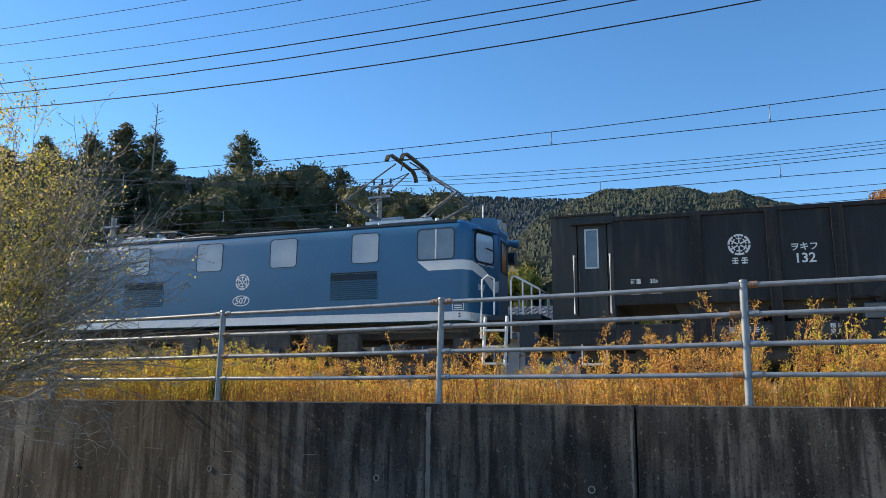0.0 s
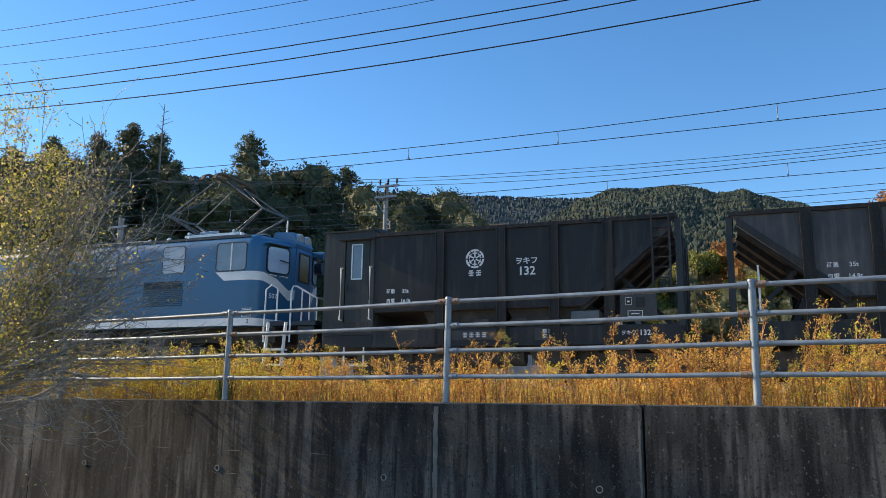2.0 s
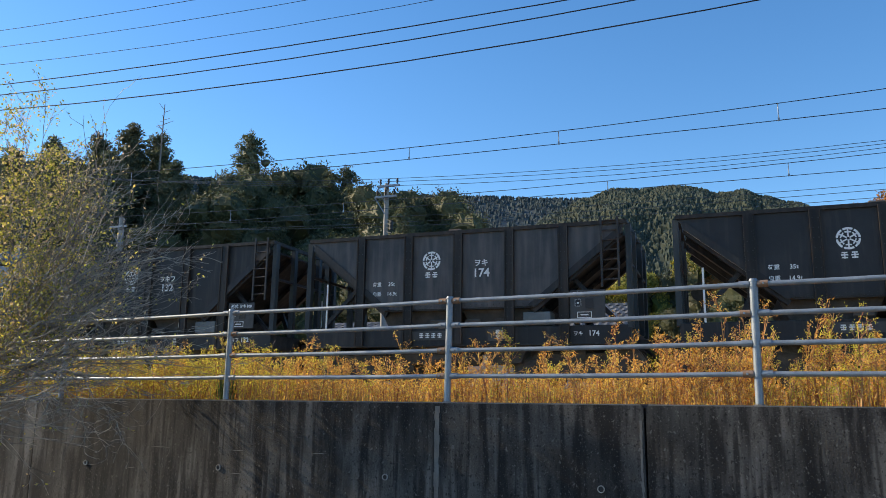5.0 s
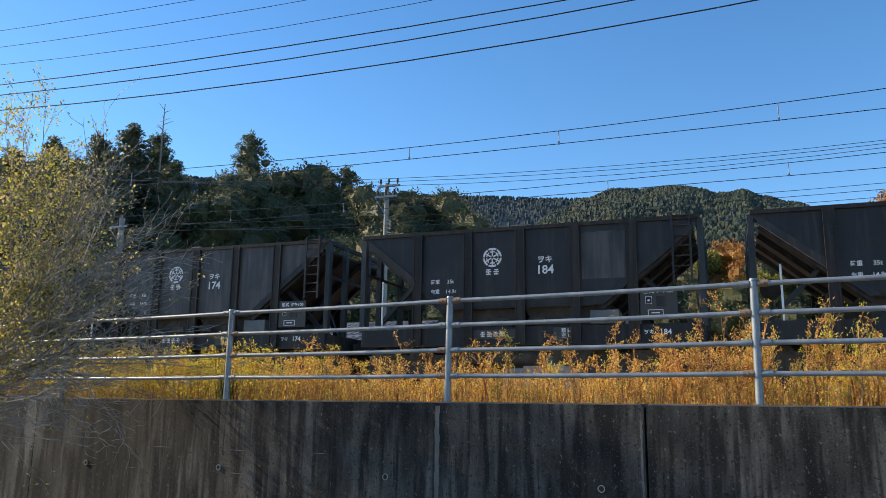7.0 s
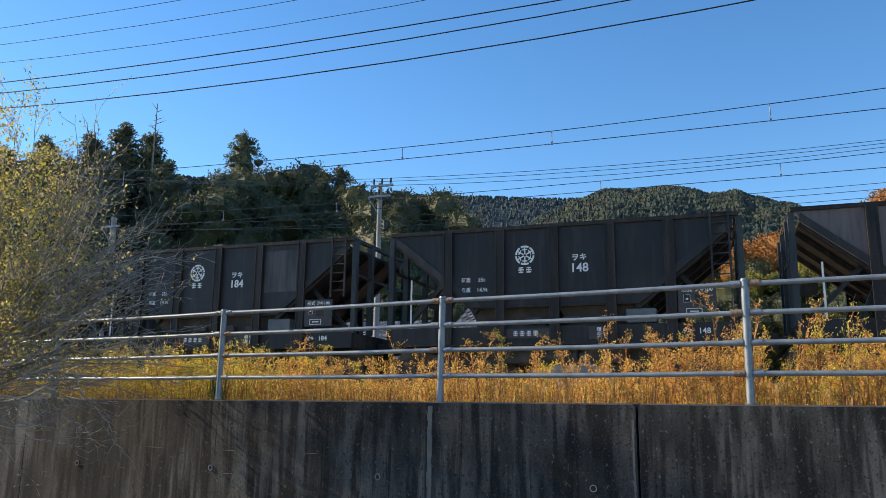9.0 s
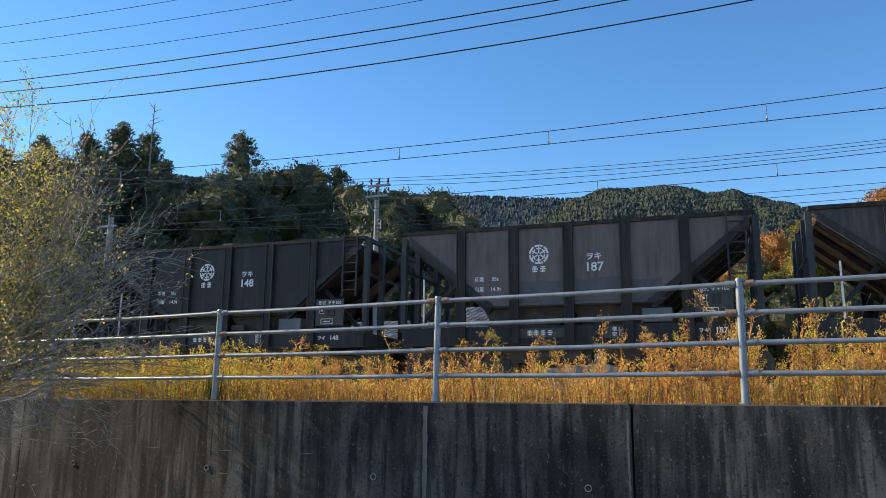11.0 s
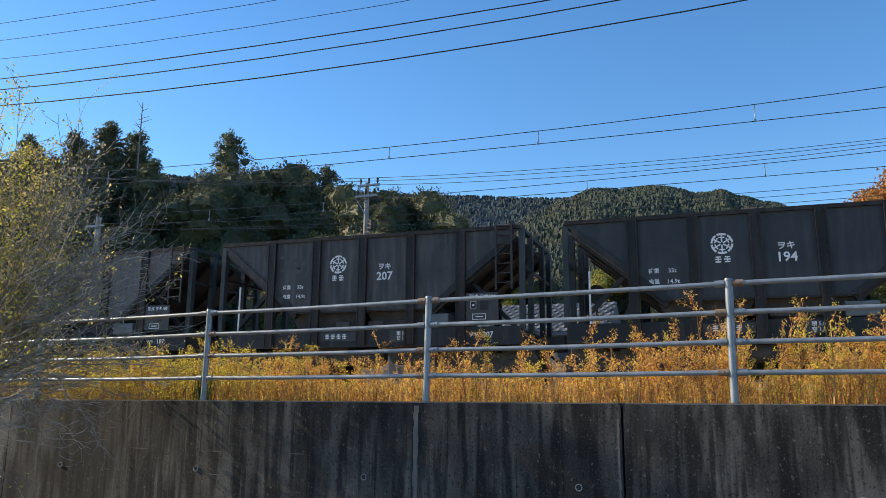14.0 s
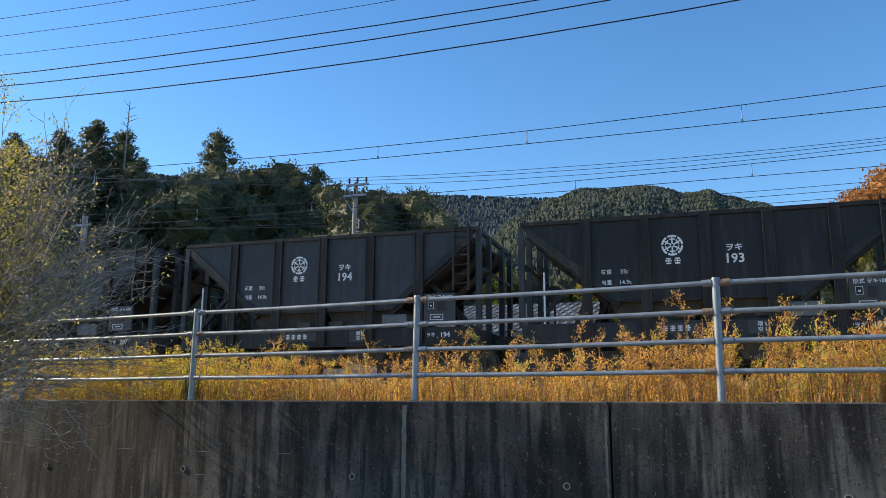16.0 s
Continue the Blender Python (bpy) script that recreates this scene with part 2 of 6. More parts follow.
BROADLEAF = mat("dark_evergreen_foliage", (0.042, 0.064, 0.026), (0.090, 0.095, 0.036), 0.3, 0.65, 0, 0, (1, 1, 1), 3, 0.25, island=[(0.056, 0.074, 0.036), (0.076, 0.090, 0.040), (0.112, 0.106, 0.046)], transl=0.32)
AUTUMN = mat("orange_autumn_foliage", (0.30, 0.12, 0.03), (0.42, 0.21, 0.04), 0.5, 0.7, 0, 0, (1, 1, 1), 3, 0.15, island=[(0.20, 0.09, 0.03), (0.40, 0.16, 0.035), (0.46, 0.24, 0.05)], transl=0.35)
YELLOWTREE = mat("yellow_green_foliage", (0.14, 0.16, 0.03), (0.32, 0.26, 0.04), 0.5, 0.7, 0, 0, (1, 1, 1), 3, 0.2, island=[(0.07, 0.10, 0.025), (0.20, 0.20, 0.035), (0.42, 0.32, 0.05)], transl=0.35)
# Haze put into both colours: slight blue on hill, more on ridge.
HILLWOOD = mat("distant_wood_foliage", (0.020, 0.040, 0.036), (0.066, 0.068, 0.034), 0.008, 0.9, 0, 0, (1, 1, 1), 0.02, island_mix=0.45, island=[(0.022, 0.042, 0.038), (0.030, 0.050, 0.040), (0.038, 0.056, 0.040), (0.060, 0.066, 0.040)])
RIDGEWOOD = mat("haze_tinted_ridge_foliage", (0.022, 0.044, 0.056), (0.044, 0.062, 0.062), 0.006, 0.9, 0, 0, (1, 1, 1), 0.02, island_mix=0.4, island=[(0.024, 0.046, 0.058), (0.034, 0.056, 0.062), (0.044, 0.064, 0.060)])
HOUSEWALL = mat("pale_house_render", (0.34, 0.34, 0.33), (0.44, 0.44, 0.43), 2, 0.85, 0, 0.2)
TILE = mat("grey_roof_tile", (0.06, 0.065, 0.07), (0.11, 0.115, 0.12), 6, 0.6, 0, 0.2, vary=0.55)
LAMPGLASS = mat("headlamp_glass", (0.55, 0.58, 0.60), (0.70, 0.72, 0.74), 4, 0.08, 0.5, 0)
PLATEGREY = mat("dull_grey_panel_paint", (0.04, 0.04, 0.04), (0.065, 0.062, 0.06), 4, 0.6)


# ---- mesh tools ----
class Shape:
    """Collects plain solids into one mesh."""

    def __init__(self):
        self.v, self.f = [], []

    def add(self, verts, faces, m=None):
        k = len(self.v)
        self.v += [tuple(m @ Vector(p)) if m else tuple(p) for p in verts]
        self.f += [tuple(i + k for i in f) for f in faces]
        return self

    def box(self, x0, x1, y0, y1, z0, z1, m=None, bev=0.0):
        if bev <= 0:
            vs = [(x, y, z) for z in (z0, z1) for y in (y0, y1) for x in (x0, x1)]
            return self.add(vs, [(0, 2, 3, 1), (4, 5, 7, 6), (0, 1, 5, 4), (1, 3, 7, 5), (3, 2, 6, 7), (2, 0, 4, 6)], m)
        bm = bmesh.new()
        bmesh.ops.create_cube(bm, size=1, matrix=Matrix.LocRotScale(((x0 + x1) / 2, (y0 + y1) / 2, (z0 + z1) / 2), None, (x1 - x0, y1 - y0, z1 - z0)))
        bmesh.ops.bevel(bm, geom=bm.edges[:], offset=bev, segments=2, affect="EDGES", profile=0.5)
        bm.verts.index_update()
        self.add([v.co[:] for v in bm.verts], [[v.index for v in f.verts] for f in bm.faces], m)
        bm.free()
        return self

    def prism(self, outline, y0, y1, m=None):
        """An outline in x, z given thickness along y."""
        n = len(outline)
        vs = [(x, y0, z) for x, z in outline] + [(x, y1, z) for x, z in outline]
        fs = [tuple(range(n)), tuple(range(2 * n - 1, n - 1, -1))] + [(i, i + n, (i + 1) % n + n, (i + 1) % n) for i in range(n)]
        return self.add(vs, fs, m)

    def rod(self, a, b, r, n=8, r2=None, cap=True):
        a, b = Vector(a), Vector(b)
        r2 = r if r2 is None else r2
        q = (b - a).to_track_quat("Z", "Y")
        ring = [q @ Vector((math.cos(2 * math.pi * i / n), math.sin(2 * math.pi * i / n), 0)) for i in range(n)]
        vs = [a + p * r for p in ring] + [b + p * r2 for p in ring]
        fs = [(i, (i + 1) % n, (i + 1) % n + n, i + n) for i in range(n)]
        if cap:
            fs += [tuple(range(n - 1, -1, -1)), tuple(range(n, 2 * n))]
        return self.add(vs, fs)

    def pipe(self, pts, r, n=8):
        """One bent tube."""
        pts = [Vector(p) for p in pts]
        k, m = len(self.v), len(pts)
        for i, p in enumerate(pts):
            q = (pts[min(i + 1, m - 1)] - pts[max(i - 1, 0)]).to_track_quat("Z", "Y")
            self.v += [tuple(p + q @ Vector((r * math.cos(2 * math.pi * j / n), r * math.sin(2 * math.pi * j / n), 0))) for j in range(n)]
        self.f += [(k + i * n + j, k + i * n + (j + 1) % n, k + (i + 1) * n + (j + 1) % n, k + (i + 1) * n + j) for i in range(m - 1) for j in range(n)]
        self.f += [tuple(k + j for j in reversed(range(n))), tuple(k + (m - 1) * n + j for j in range(n))]
        return self

    def beam(self, a, b, w, h):
        """A square bar from a to b."""
        a, b = Vector(a), Vector(b)
        m = Matrix.Translation(a) @ (b - a).to_track_quat("Z", "Y").to_matrix().to_4x4()
        return self.box(-w / 2, w / 2, -h / 2, h / 2, 0, (b - a).length, m)

    def mesh(self, name, material, smooth=None):
        me = bpy.data.meshes.new(name)
        me.from_pydata([tuple(p) for p in self.v], [], [tuple(f) for f in self.f])
        if material:
            me.materials.append(material)
        if smooth is not None:
            me.shade_smooth()
            me.set_sharp_from_angle(angle=radians(smooth))
        me.update()
        return me


def part(name, shape, material, parent=None, label="", smooth=None):
    me = shape if isinstance(shape, bpy.types.Mesh) else shape.mesh(name, material, smooth)
    ob = new(name, me)
    ob.parent = parent
    return tagged(ob, label)


def thing(name, label, category, group="", at=None):
    ob = new(name)
    ob.empty_display_size = 0.2
    if at:
        ob.matrix_world = at
    return tagged(ob, label, category, group)


def structure(name, shape, material, label, category="", smooth=None):
    return tagged(part(name, shape, material, None, "", smooth), label, category or name.split("_")[0], "", "structure")


def lettering(text, size, x, z, y, parent, material=WHITEPAINT, name="lettering", bold=0.012):
    """Painted characters on the side that faces -y, centred at x, z."""
    cu = bpy.data.curves.new(name, "FONT")
    cu.body, cu.size, cu.align_x, cu.align_y, cu.resolution_u, cu.extrude, cu.offset = text, size, "CENTER", "CENTER", 2, 0.0015, bold * size
    tmp = new("tmp_text", cu)
    bpy.context.view_layer.update()
    me = bpy.data.meshes.new_from_object(tmp.evaluated_get(bpy.context.evaluated_depsgraph_get()))
    bpy.data.objects.remove(tmp)
    me.transform(Matrix.Translation((x, y, z)) @ Matrix.Rotation(radians(90), 4, "X"))
    me.materials.clear()
    me.materials.append(material)
    return part(name, me, material, parent)


def glyph_bars(n, size, x, z, y):
    """Plain bars in place of a company's name."""
    s = Shape()
    for i in range(n):
        cx = x + (i - (n - 1) / 2) * size * 1.25
        for dz, w in ((0.38, 0.7), (0.05, 0.9), (-0.32, 0.75)):
            s.box(cx - size * w / 2, cx + size * w / 2, y - 0.003, y, z + (dz - 0.09) * size, z + (dz + 0.09) * size)
        s.box(cx - size * 0.08, cx + size * 0.08, y - 0.003, y, z - 0.45 * size, z + 0.48 * size)
    return s


def emblem(x, z, r, y):
    """A ring broken into six, with six spokes that end in short bars."""
    s = Shape()
    for k in range(6):
        a0, a1 = radians(60 * k + 4), radians(60 * k + 56)
        pts = [(x + r * math.cos(a0 + (a1 - a0) * i / 6), z + r * math.sin(a0 + (a1 - a0) * i / 6)) for i in range(7)]
        pts += [(x + r * 0.81 * math.cos(a1 - (a1 - a0) * i / 6), z + r * 0.81 * math.sin(a1 - (a1 - a0) * i / 6)) for i in range(7)]
        for i in range(6):
            s.prism([pts[i], pts[i + 1], pts[12 - i], pts[13 - i]], y - 0.003, y)
        a = radians(60 * k + 30)
        m = Matrix.Translation((x, 0, z)) @ Matrix.Rotation(-a, 4, "Y")
        s.box(r * 0.12, r * 0.9, y - 0.003, y, -r * 0.065, r * 0.065, m)
        s.box(r * 0.52, r * 0.64, y - 0.003, y, -r * 0.26, r * 0.26, m)
    return s


# ---- the rolling of the train ----
RAIL_Z, TRACK_Y = 1.778, 15.235
PITCH = 7.28                             # from wagon to wagon


def train_x(t):
    return 0.4241 - 2.3007 * t - 0.06044 * t ** 2 - 0.00016942 * t ** 3 + 0.000020823 * t ** 4


MOVING, WHEELS = [], []


# ---- ground, retaining wall, track bed ----
FENCE_TURN = radians(-7.5)
WALL = Matrix.Translation((0, 6.195, 0)) @ Matrix.Rotation(FENCE_TURN, 4, "Z")    # x along the wall, y into the bank
WALL_TOP = 1.515


def ground():
    """One sheet: the road before the wall, the bank behind it, the rise to the wooded hill, the plain to the horizon."""
    rows = [(-3000, 0), (-300, 0), (-40, 0), (-9, 0), (-6, 0.02), (-0.25, 0.03), (0.14, 0.04), (0.16, 1.44), (0.5, 1.46), (3, 1.46), (6.0, 1.50), (12, 1.52), (16, 1.6), (22, 2.0), (30, 3.0), (42, 5.0), (60, 9), (110, 14), (300, 16), (900, 16), (3000, 0)]
    xs = [-3000, -900, -300, -120, -60, -40, -30, -22, -16, -12, -8, -5, -2, 1, 4, 8, 14, 22, 40, 80, 200, 900, 3000]
    s = Shape()
    for d, z in rows:
        for x in xs:
            dz = 0.04 * noise.noise((x * 0.7, d * 0.7, 0)) if 0.6 < d < 20 else 0
            s.v.append(tuple(WALL @ Vector((x, d, z + dz))))
    n = len(xs)
    s.f = [(j * n + i, j * n + i + 1, j * n + n + i + 1, j * n + n + i) for j in range(len(rows) - 1) for i in range(n - 1)]
    structure("ground", s, SOIL, "dry brown soil bank with dead plant litter", "ground")
    r = Shape().box(-60, 60, -9.0, -2.2, 0.02, 0.06, WALL)
    structure("road", r, ASPHALT, "grey asphalt lane along the foot of the wall", "road")


def retaining_wall():
    w = thing("wall_retaining", "stained grey concrete retaining wall with weep pipes", "retaining wall", at=WALL)
    tagged(w, kind="structure")
    for a, b in ((-60, -13.85), (-13.84, -7.85), (-7.84, -0.64), (-0.622, 5.4), (5.415, 11.4), (11.415, 60)):
        s = Shape().prism([(a, -0.1), (b, -0.1), (b, WALL_TOP - 0.02), (b - 0.02, WALL_TOP), (a + 0.02, WALL_TOP), (a, WALL_TOP - 0.02)], 0, 0.3)
        part("wall_panel", s, CONCRETE, w)
        top = Shape().box(a + 0.02, b - 0.02, 0.004, 0.31, WALL_TOP - 0.012, WALL_TOP + 0.010)
        part("coping_edge", top, COPING, w, "worn pale concrete coping")
    # board marks left by the formwork
    for z in (1.03, 0.80):
        for i in range(26):
            x = -11.5 + i * 0.35
            if random.random() < (0.5 if x < -5.5 else 0.15):
                a, b = random.uniform(0.10, 0.34), random.uniform(-0.008, 0.008)
                s = Shape().prism([(x, z + b), (x + a * 0.5, z + b - 0.003), (x + a, z + b), (x + a * 0.6, z + b + 0.004), (x + a * 0.2, z + b + 0.003)], -0.0012, 0.002)
                part("formwork_ridge", s, SEAM, w)
    for i, x in enumerate((-8.88, -6.90, -4.93, -2.96, -0.99, 0.98, 2.95)):
        z = (0.80, 0.817, 0.854, 0.862, 0.872, 0.884, 0.86)[i]
        s = Shape()
        for k in range(14):
            a0, a1 = 2 * math.pi * k / 14, 2 * math.pi * (k + 1) / 14
            ring = [(x + r * math.cos(a), y, z + r * math.sin(a)) for a in (a0, a1) for r, y in ((0.029, -0.012), (0.023, -0.012), (0.021, -0.002))]
            s.add(ring, [(0, 3, 4, 1), (1, 4, 5, 2)])
            s.add([(x + 0.029 * math.cos(a), y, z + 0.029 * math.sin(a)) for a in (a0, a1) for y in (-0.012, 0.004)], [(0, 1, 3, 2)])
        pipe = part("weep_pipe", s, PIPE, w, "pale plastic weep pipe")
        # No hollow is cut: a black disc paints the dark inside the pipe.
        part("pipe_mouth", Shape().rod((x, -0.0035, z), (x, 0.01, z), 0.0235, 14), BLACKRUBBER, pipe)
    # lime run below the middle post and beside the joint
    for x0, x1, z0, z1 in ((-2.465, -2.42, 0.0, 1.49), (-0.672, -0.655, 0.55, 1.4)):
        s = Shape()
        k = 24
        for j in range(k):
            za, zb = z0 + (z1 - z0) * j / k, z0 + (z1 - z0) * (j + 1) / k
            d0, d1 = random.uniform(-0.004, 0.004), random.uniform(-0.004, 0.004)
            s.box(x0 + d0, x1 + d1, -0.004, 0.001, za, zb)
        part("mortar_seam", s, SEAM, w, "pale mortar seam")


def fence():
    f = thing("guard_fence", "grey galvanised pipe fence with four rails on the wall", "fence", at=WALL)
    base = WALL_TOP + 0.006
    spacing, first = 2.611, -5.035
    tilt = {-1: 0.4, 0: 0.6, 1: 1.3, 2: 0.9, 3: 0.2}
    heights = (0.915, 0.692, 0.465, 0.235)
    for i in range(-5, 5):
        x = first + spacing * i
        lean = Matrix.Translation((x, 0.15, base)) @ Matrix.Rotation(radians(tilt.get(i, 0.5) - 0.2), 4, "Y")
        s = Shape().rod((0, 0, -0.01), (0, 0, 0.935), 0.030, 14)
        s.rod((0, 0, 0.935), (0, 0, 0.955), 0.035, 14, 0.028)
        s.v = [tuple(lean @ Vector(p)) for p in s.v]
        post = part("post", s, GALV, f, smooth=40)
        foot = Shape().rod((x, 0.15, base - 0.004), (x, 0.15, base + 0.012), 0.05, 14, 0.036)
        part("mortar_collar", foot, COPING, post)
        for h in heights:
            q = lean @ Vector((0, -0.0, h))
            for d in (-1, 1):
                s = Shape().rod((q.x + d * 0.03, q.y, q.z), (q.x + d * 0.105, q.y, q.z), 0.0275, 10)
                sleeve = part("bracket", s, RUSTYBOLT if random.random() < 0.3 else GALV, f, "bolted bracket sleeve", smooth=40)
                part("bolt", Shape().rod((q.x + d * 0.072, q.y - 0.026, q.z), (q.x + d * 0.072, q.y - 0.040, q.z), 0.009, 6), GALV, sleeve)
            if i < 4:
                q2 = Vector((x + spacing, 0.15, base)) + Vector((math.sin(radians(tilt.get(i + 1, 0.5) - 0.2)) * h, 0, h))
                s, pts = Shape(), []
                for k in range(5):
                    u = k / 4
                    pts.append(q.lerp(q2, u) + Vector((0, 0, -0.006 * math.sin(math.pi * u))))
                part("rail", s.pipe(pts, 0.020, 10), GALV, f, smooth=50)


def track(cy, name):
    t = thing(name, "rusty steel rails on dark sleepers", "railway track")
    tagged(t, kind="structure")
    for d in (-0.5335, 0.5335):
        s = Shape()
        prof = [(-0.06, -0.14), (0.06, -0.14), (0.06, -0.125), (0.012, -0.11), (0.012, -0.04), (0.033, -0.03), (0.033, 0), (-0.033, 0), (-0.033, -0.03), (-0.012, -0.04), (-0.012, -0.11), (-0.06, -0.125)]
        n = len(prof)
        s.add([(x, cy + d + a, RAIL_Z + b) for x in (-160, 160) for a, b in prof], [(i, (i + 1) % n, (i + 1) % n + n, i + n) for i in range(n)])
        part("rail", s, RAILSTEEL, t)
    me = Shape().box(-0.1, 0.1, -1.05, 1.05, -0.14, 0, bev=0.012).mesh("sleeper", SLEEPER)
    for i in range(70):
        ob = part("sleeper", me, SLEEPER, t)
        ob.location = (-28 + i * 0.62, cy, RAIL_Z - 0.14)


def track_bed():
    s = Shape()
    prof = [(12.9, 1.42), (13.55, RAIL_Z - 0.2), (20.4, RAIL_Z - 0.2), (21.1, 1.45)]
    xs = [-160 + i * 4 for i in range(81)]
    cols = []
    for y0, z0 in prof:
        cols.append((y0, z0))
    for x in xs:
        for y0, z0 in cols:
            s.v.append((x, y0 + 0.06 * noise.noise((x, y0, 3)), z0 + 0.02 * noise.noise((x * 2, y0, 7))))
    n = len(cols)
    s.f = [(i * n + j, i * n + n + j, i * n + n + j + 1, i * n + j + 1) for i in range(len(xs) - 1) for j in range(n - 1)]
    structure("track_bed", s, BALLAST, "grey brown crushed stone track ballast", "ballast")
    stones = Shape()
    rng = random.Random(4)
    for _ in range(5000):
        x, y = rng.uniform(-22, 8), rng.uniform(13.0, 16.6)
        z = 1.44 + min(1, max(0, (y - 12.95) / 0.6)) * 0.14
        r = rng.uniform(0.02, 0.042)
        m = Matrix.Translation((x, y, z)) @ Euler((rng.random() * 6, rng.random() * 6, 0)).to_matrix().to_4x4()
        stones.add([(r, 0, 0), (-r, 0, 0.2 * r), (0, r, 0), (0, -r * 0.8, 0), (0, 0, r * 0.8), (0, 0, -r)], [(0, 2, 4), (2, 1, 4), (1, 3, 4), (3, 0, 4), (2, 0, 5), (1, 2, 5), (3, 1, 5), (0, 3, 5)], m)
    tagged(part("ballast_stones", stones, BALLAST), "loose crushed stones on the track bed", "ballast", "", "stuff")
    trough = thing("cable_trough", "pale concrete cable trough beside the track", "cable trough")
    me = Shape().box(-0.49, 0.49, -0.13, 0.13, 0, 0.2, bev=0.012).mesh("trough_unit", POLE)
    for i in range(30):
        ob = part("trough_unit", me, POLE, trough)
        ob.location = (-22 + i * 1.0, 12.55, 1.44)


COPING = mat("pale_worn_concrete", (0.10, 0.097, 0.09), (0.20, 0.19, 0.18), 4, 0.9, 0, 0.6)
SEAM = mat("pale_mortar", (0.085, 0.083, 0.08), (0.16, 0.155, 0.145), 6, 0.9, 0, 0.6, (1, 1, 0.4))
PIPE = mat("pale_plastic_pipe", (0.20, 0.20, 0.19), (0.30, 0.295, 0.28), 6, 0.6)
ground()
retaining_wall()
fence()
track_bed()
track(TRACK_Y, "track_near")
track(TRACK_Y + 3.5, "track_far")


# ---- overhead wires: each hangs as a shallow curve in a plane along the line ----
def wire(name, y, abc, r, material, x0, x1, label, turn=0.0, n=48):
    a, b, c = abc
    pts = [(x0 + (x1 - x0) * i / n, y, 0) for i in range(n + 1)]
    low = -b / (2 * a)                    # past the stretch in view the curve goes on as a chain of equal spans

    def height(x):
        half = 24.0
        u = (x - low + half) % (2 * half) - half
        return a * u * u + c - b * b / (4 * a)
    s = Shape().pipe([(x, yy, height(x)) for x, yy, _ in pts], r, 5)
    return tagged(part(name, s, material), label, "overhead wire", "overhead wires"), height


UPPER = "thin dark power line strung over the road"
HEAVY = "thick black sheathed cable strung over the road"
wire("power_line", 8.70, (0.0026, 0.01161, 7.344), 0.0045, CABLE, -50, 50, UPPER)
wire("power_line", 9.05, (0.00342, 0.02612, 7.31), 0.0045, CABLE, -50, 50, UPPER)
wire("power_line", 9.40, (0.0046, 0.0447, 7.225), 0.0045, CABLE, -50, 50, UPPER)
wire("power_cable", 9.74, (0.00256, 0.01921, 7.004), 0.009, CABLE, -50, 50, HEAVY)
wire("power_cable", 9.74, (0.00367, 0.03594, 6.841), 0.009, CABLE, -50, 50, HEAVY)
wire("power_cable", 9.74, (0.0040, 0.03779, 6.517), 0.0095, CABLE, -50, 50, HEAVY)


def catenary(y, mess, cont, drops):
    c = thing("overhead_line", "dark messenger and contact wire with dropper rods", "overhead line")
    ob, hm = wire("messenger_wire", y, mess, 0.0085, WIRE, -60, 60, "")
    oc, hc = wire("contact_wire", y, cont, 0.0085, WIRE, -60, 60, "")
    for o in (ob, oc):
        o.parent = c
        for k in ("label", "category", "group"):
            if k in o:
                del o[k]
    for x in drops:
        s = Shape().rod((x, y, hc(x)), (x, y, hm(x)), 0.009, 6)
        s.box(x - 0.018, x + 0.018, y - 0.012, y + 0.012, hc(x) - 0.012, hc(x) + 0.05)
        part("dropper", s, GALV, c)


catenary(15.04, (0.00204, 0.02239, 7.102), (0.00068, 0.00601, 6.788), (13.2, 9.2, 5.2, 1.15, -3.01, -6.33, -10.13, -13.95, -18, -22))
catenary(18.53, (0.00147, 0.01712, 6.955), (0.00016, 0.002, 6.68), (13.5, 9.5, 5.5, 1.54, -2.52, -5.81, -9.73, -13.41, -17.5, -21.5))
for abc in ((0.00275, -0.00072, 8.277), (0.00321, 0.00245, 8.164), (0.00391, 0.00825, 8.021)):
    wire("feeder_wire", 21.75, abc, 0.008, WIRE, -60, 60, "thin dark feeder wire on the line-side poles")
for abc in ((0.00149, 0.00113, 7.382), (0.00126, 0.00159, 7.215), (0.00173, -0.00144, 7.011)):
    wire("telephone_wire", 22.62, abc, 0.008, WIRE, -60, 60, "thin blue-grey telephone wire on the line-side poles")


def pole(x, y, ground_z, top, r, arms, label):
    p = thing("utility_pole", label, "utility pole")
    part("shaft", Shape().rod((x, y, ground_z - 0.3), (x, y, top), r, 16, r * 0.72), POLE, p, smooth=50)
    for z, dx in arms:
        a = Shape().box(x - 0.36 + dx, x + 0.36 + dx, y - 0.19, y - 0.11, z - 0.03, z + 0.03)
        a.beam((x - 0.4 + dx, y - 0.15, z), (x, y - 0.1, z - 0.55), 0.03, 0.03)
        arm = part("crossarm", a, GALV, p, "grey steel crossarm")
        for u in (-0.3, -0.02, 0.28):
            s = Shape()
            s.rod((x + dx + u, y - 0.15, z + 0.04), (x + dx + u, y - 0.15, z + 0.09), 0.02, 8)
            for k in range(3):
                s.rod((x + dx + u, y - 0.15, z + 0.09 + k * 0.05), (x + dx + u, y - 0.15, z + 0.13 + k * 0.05), 0.042, 10, 0.025)
            part("insulator", s, BLACKRUBBER, arm, "dark ribbed insulator")
    s = Shape().rod((x + 0.24, y - 0.1, top - 1.55), (x + 0.24, y - 0.1, top - 1.25), 0.06, 10)
    for k in range(5):
        s.rod((x + r, y - 0.15, top - 1.2 - k * 0.14), (x + 0.3, y - 0.25, top - 1.32 - k * 0.12), 0.012, 5)
    part("cable_terminal", s, BLACKRUBBER, p, "dark cable terminal")


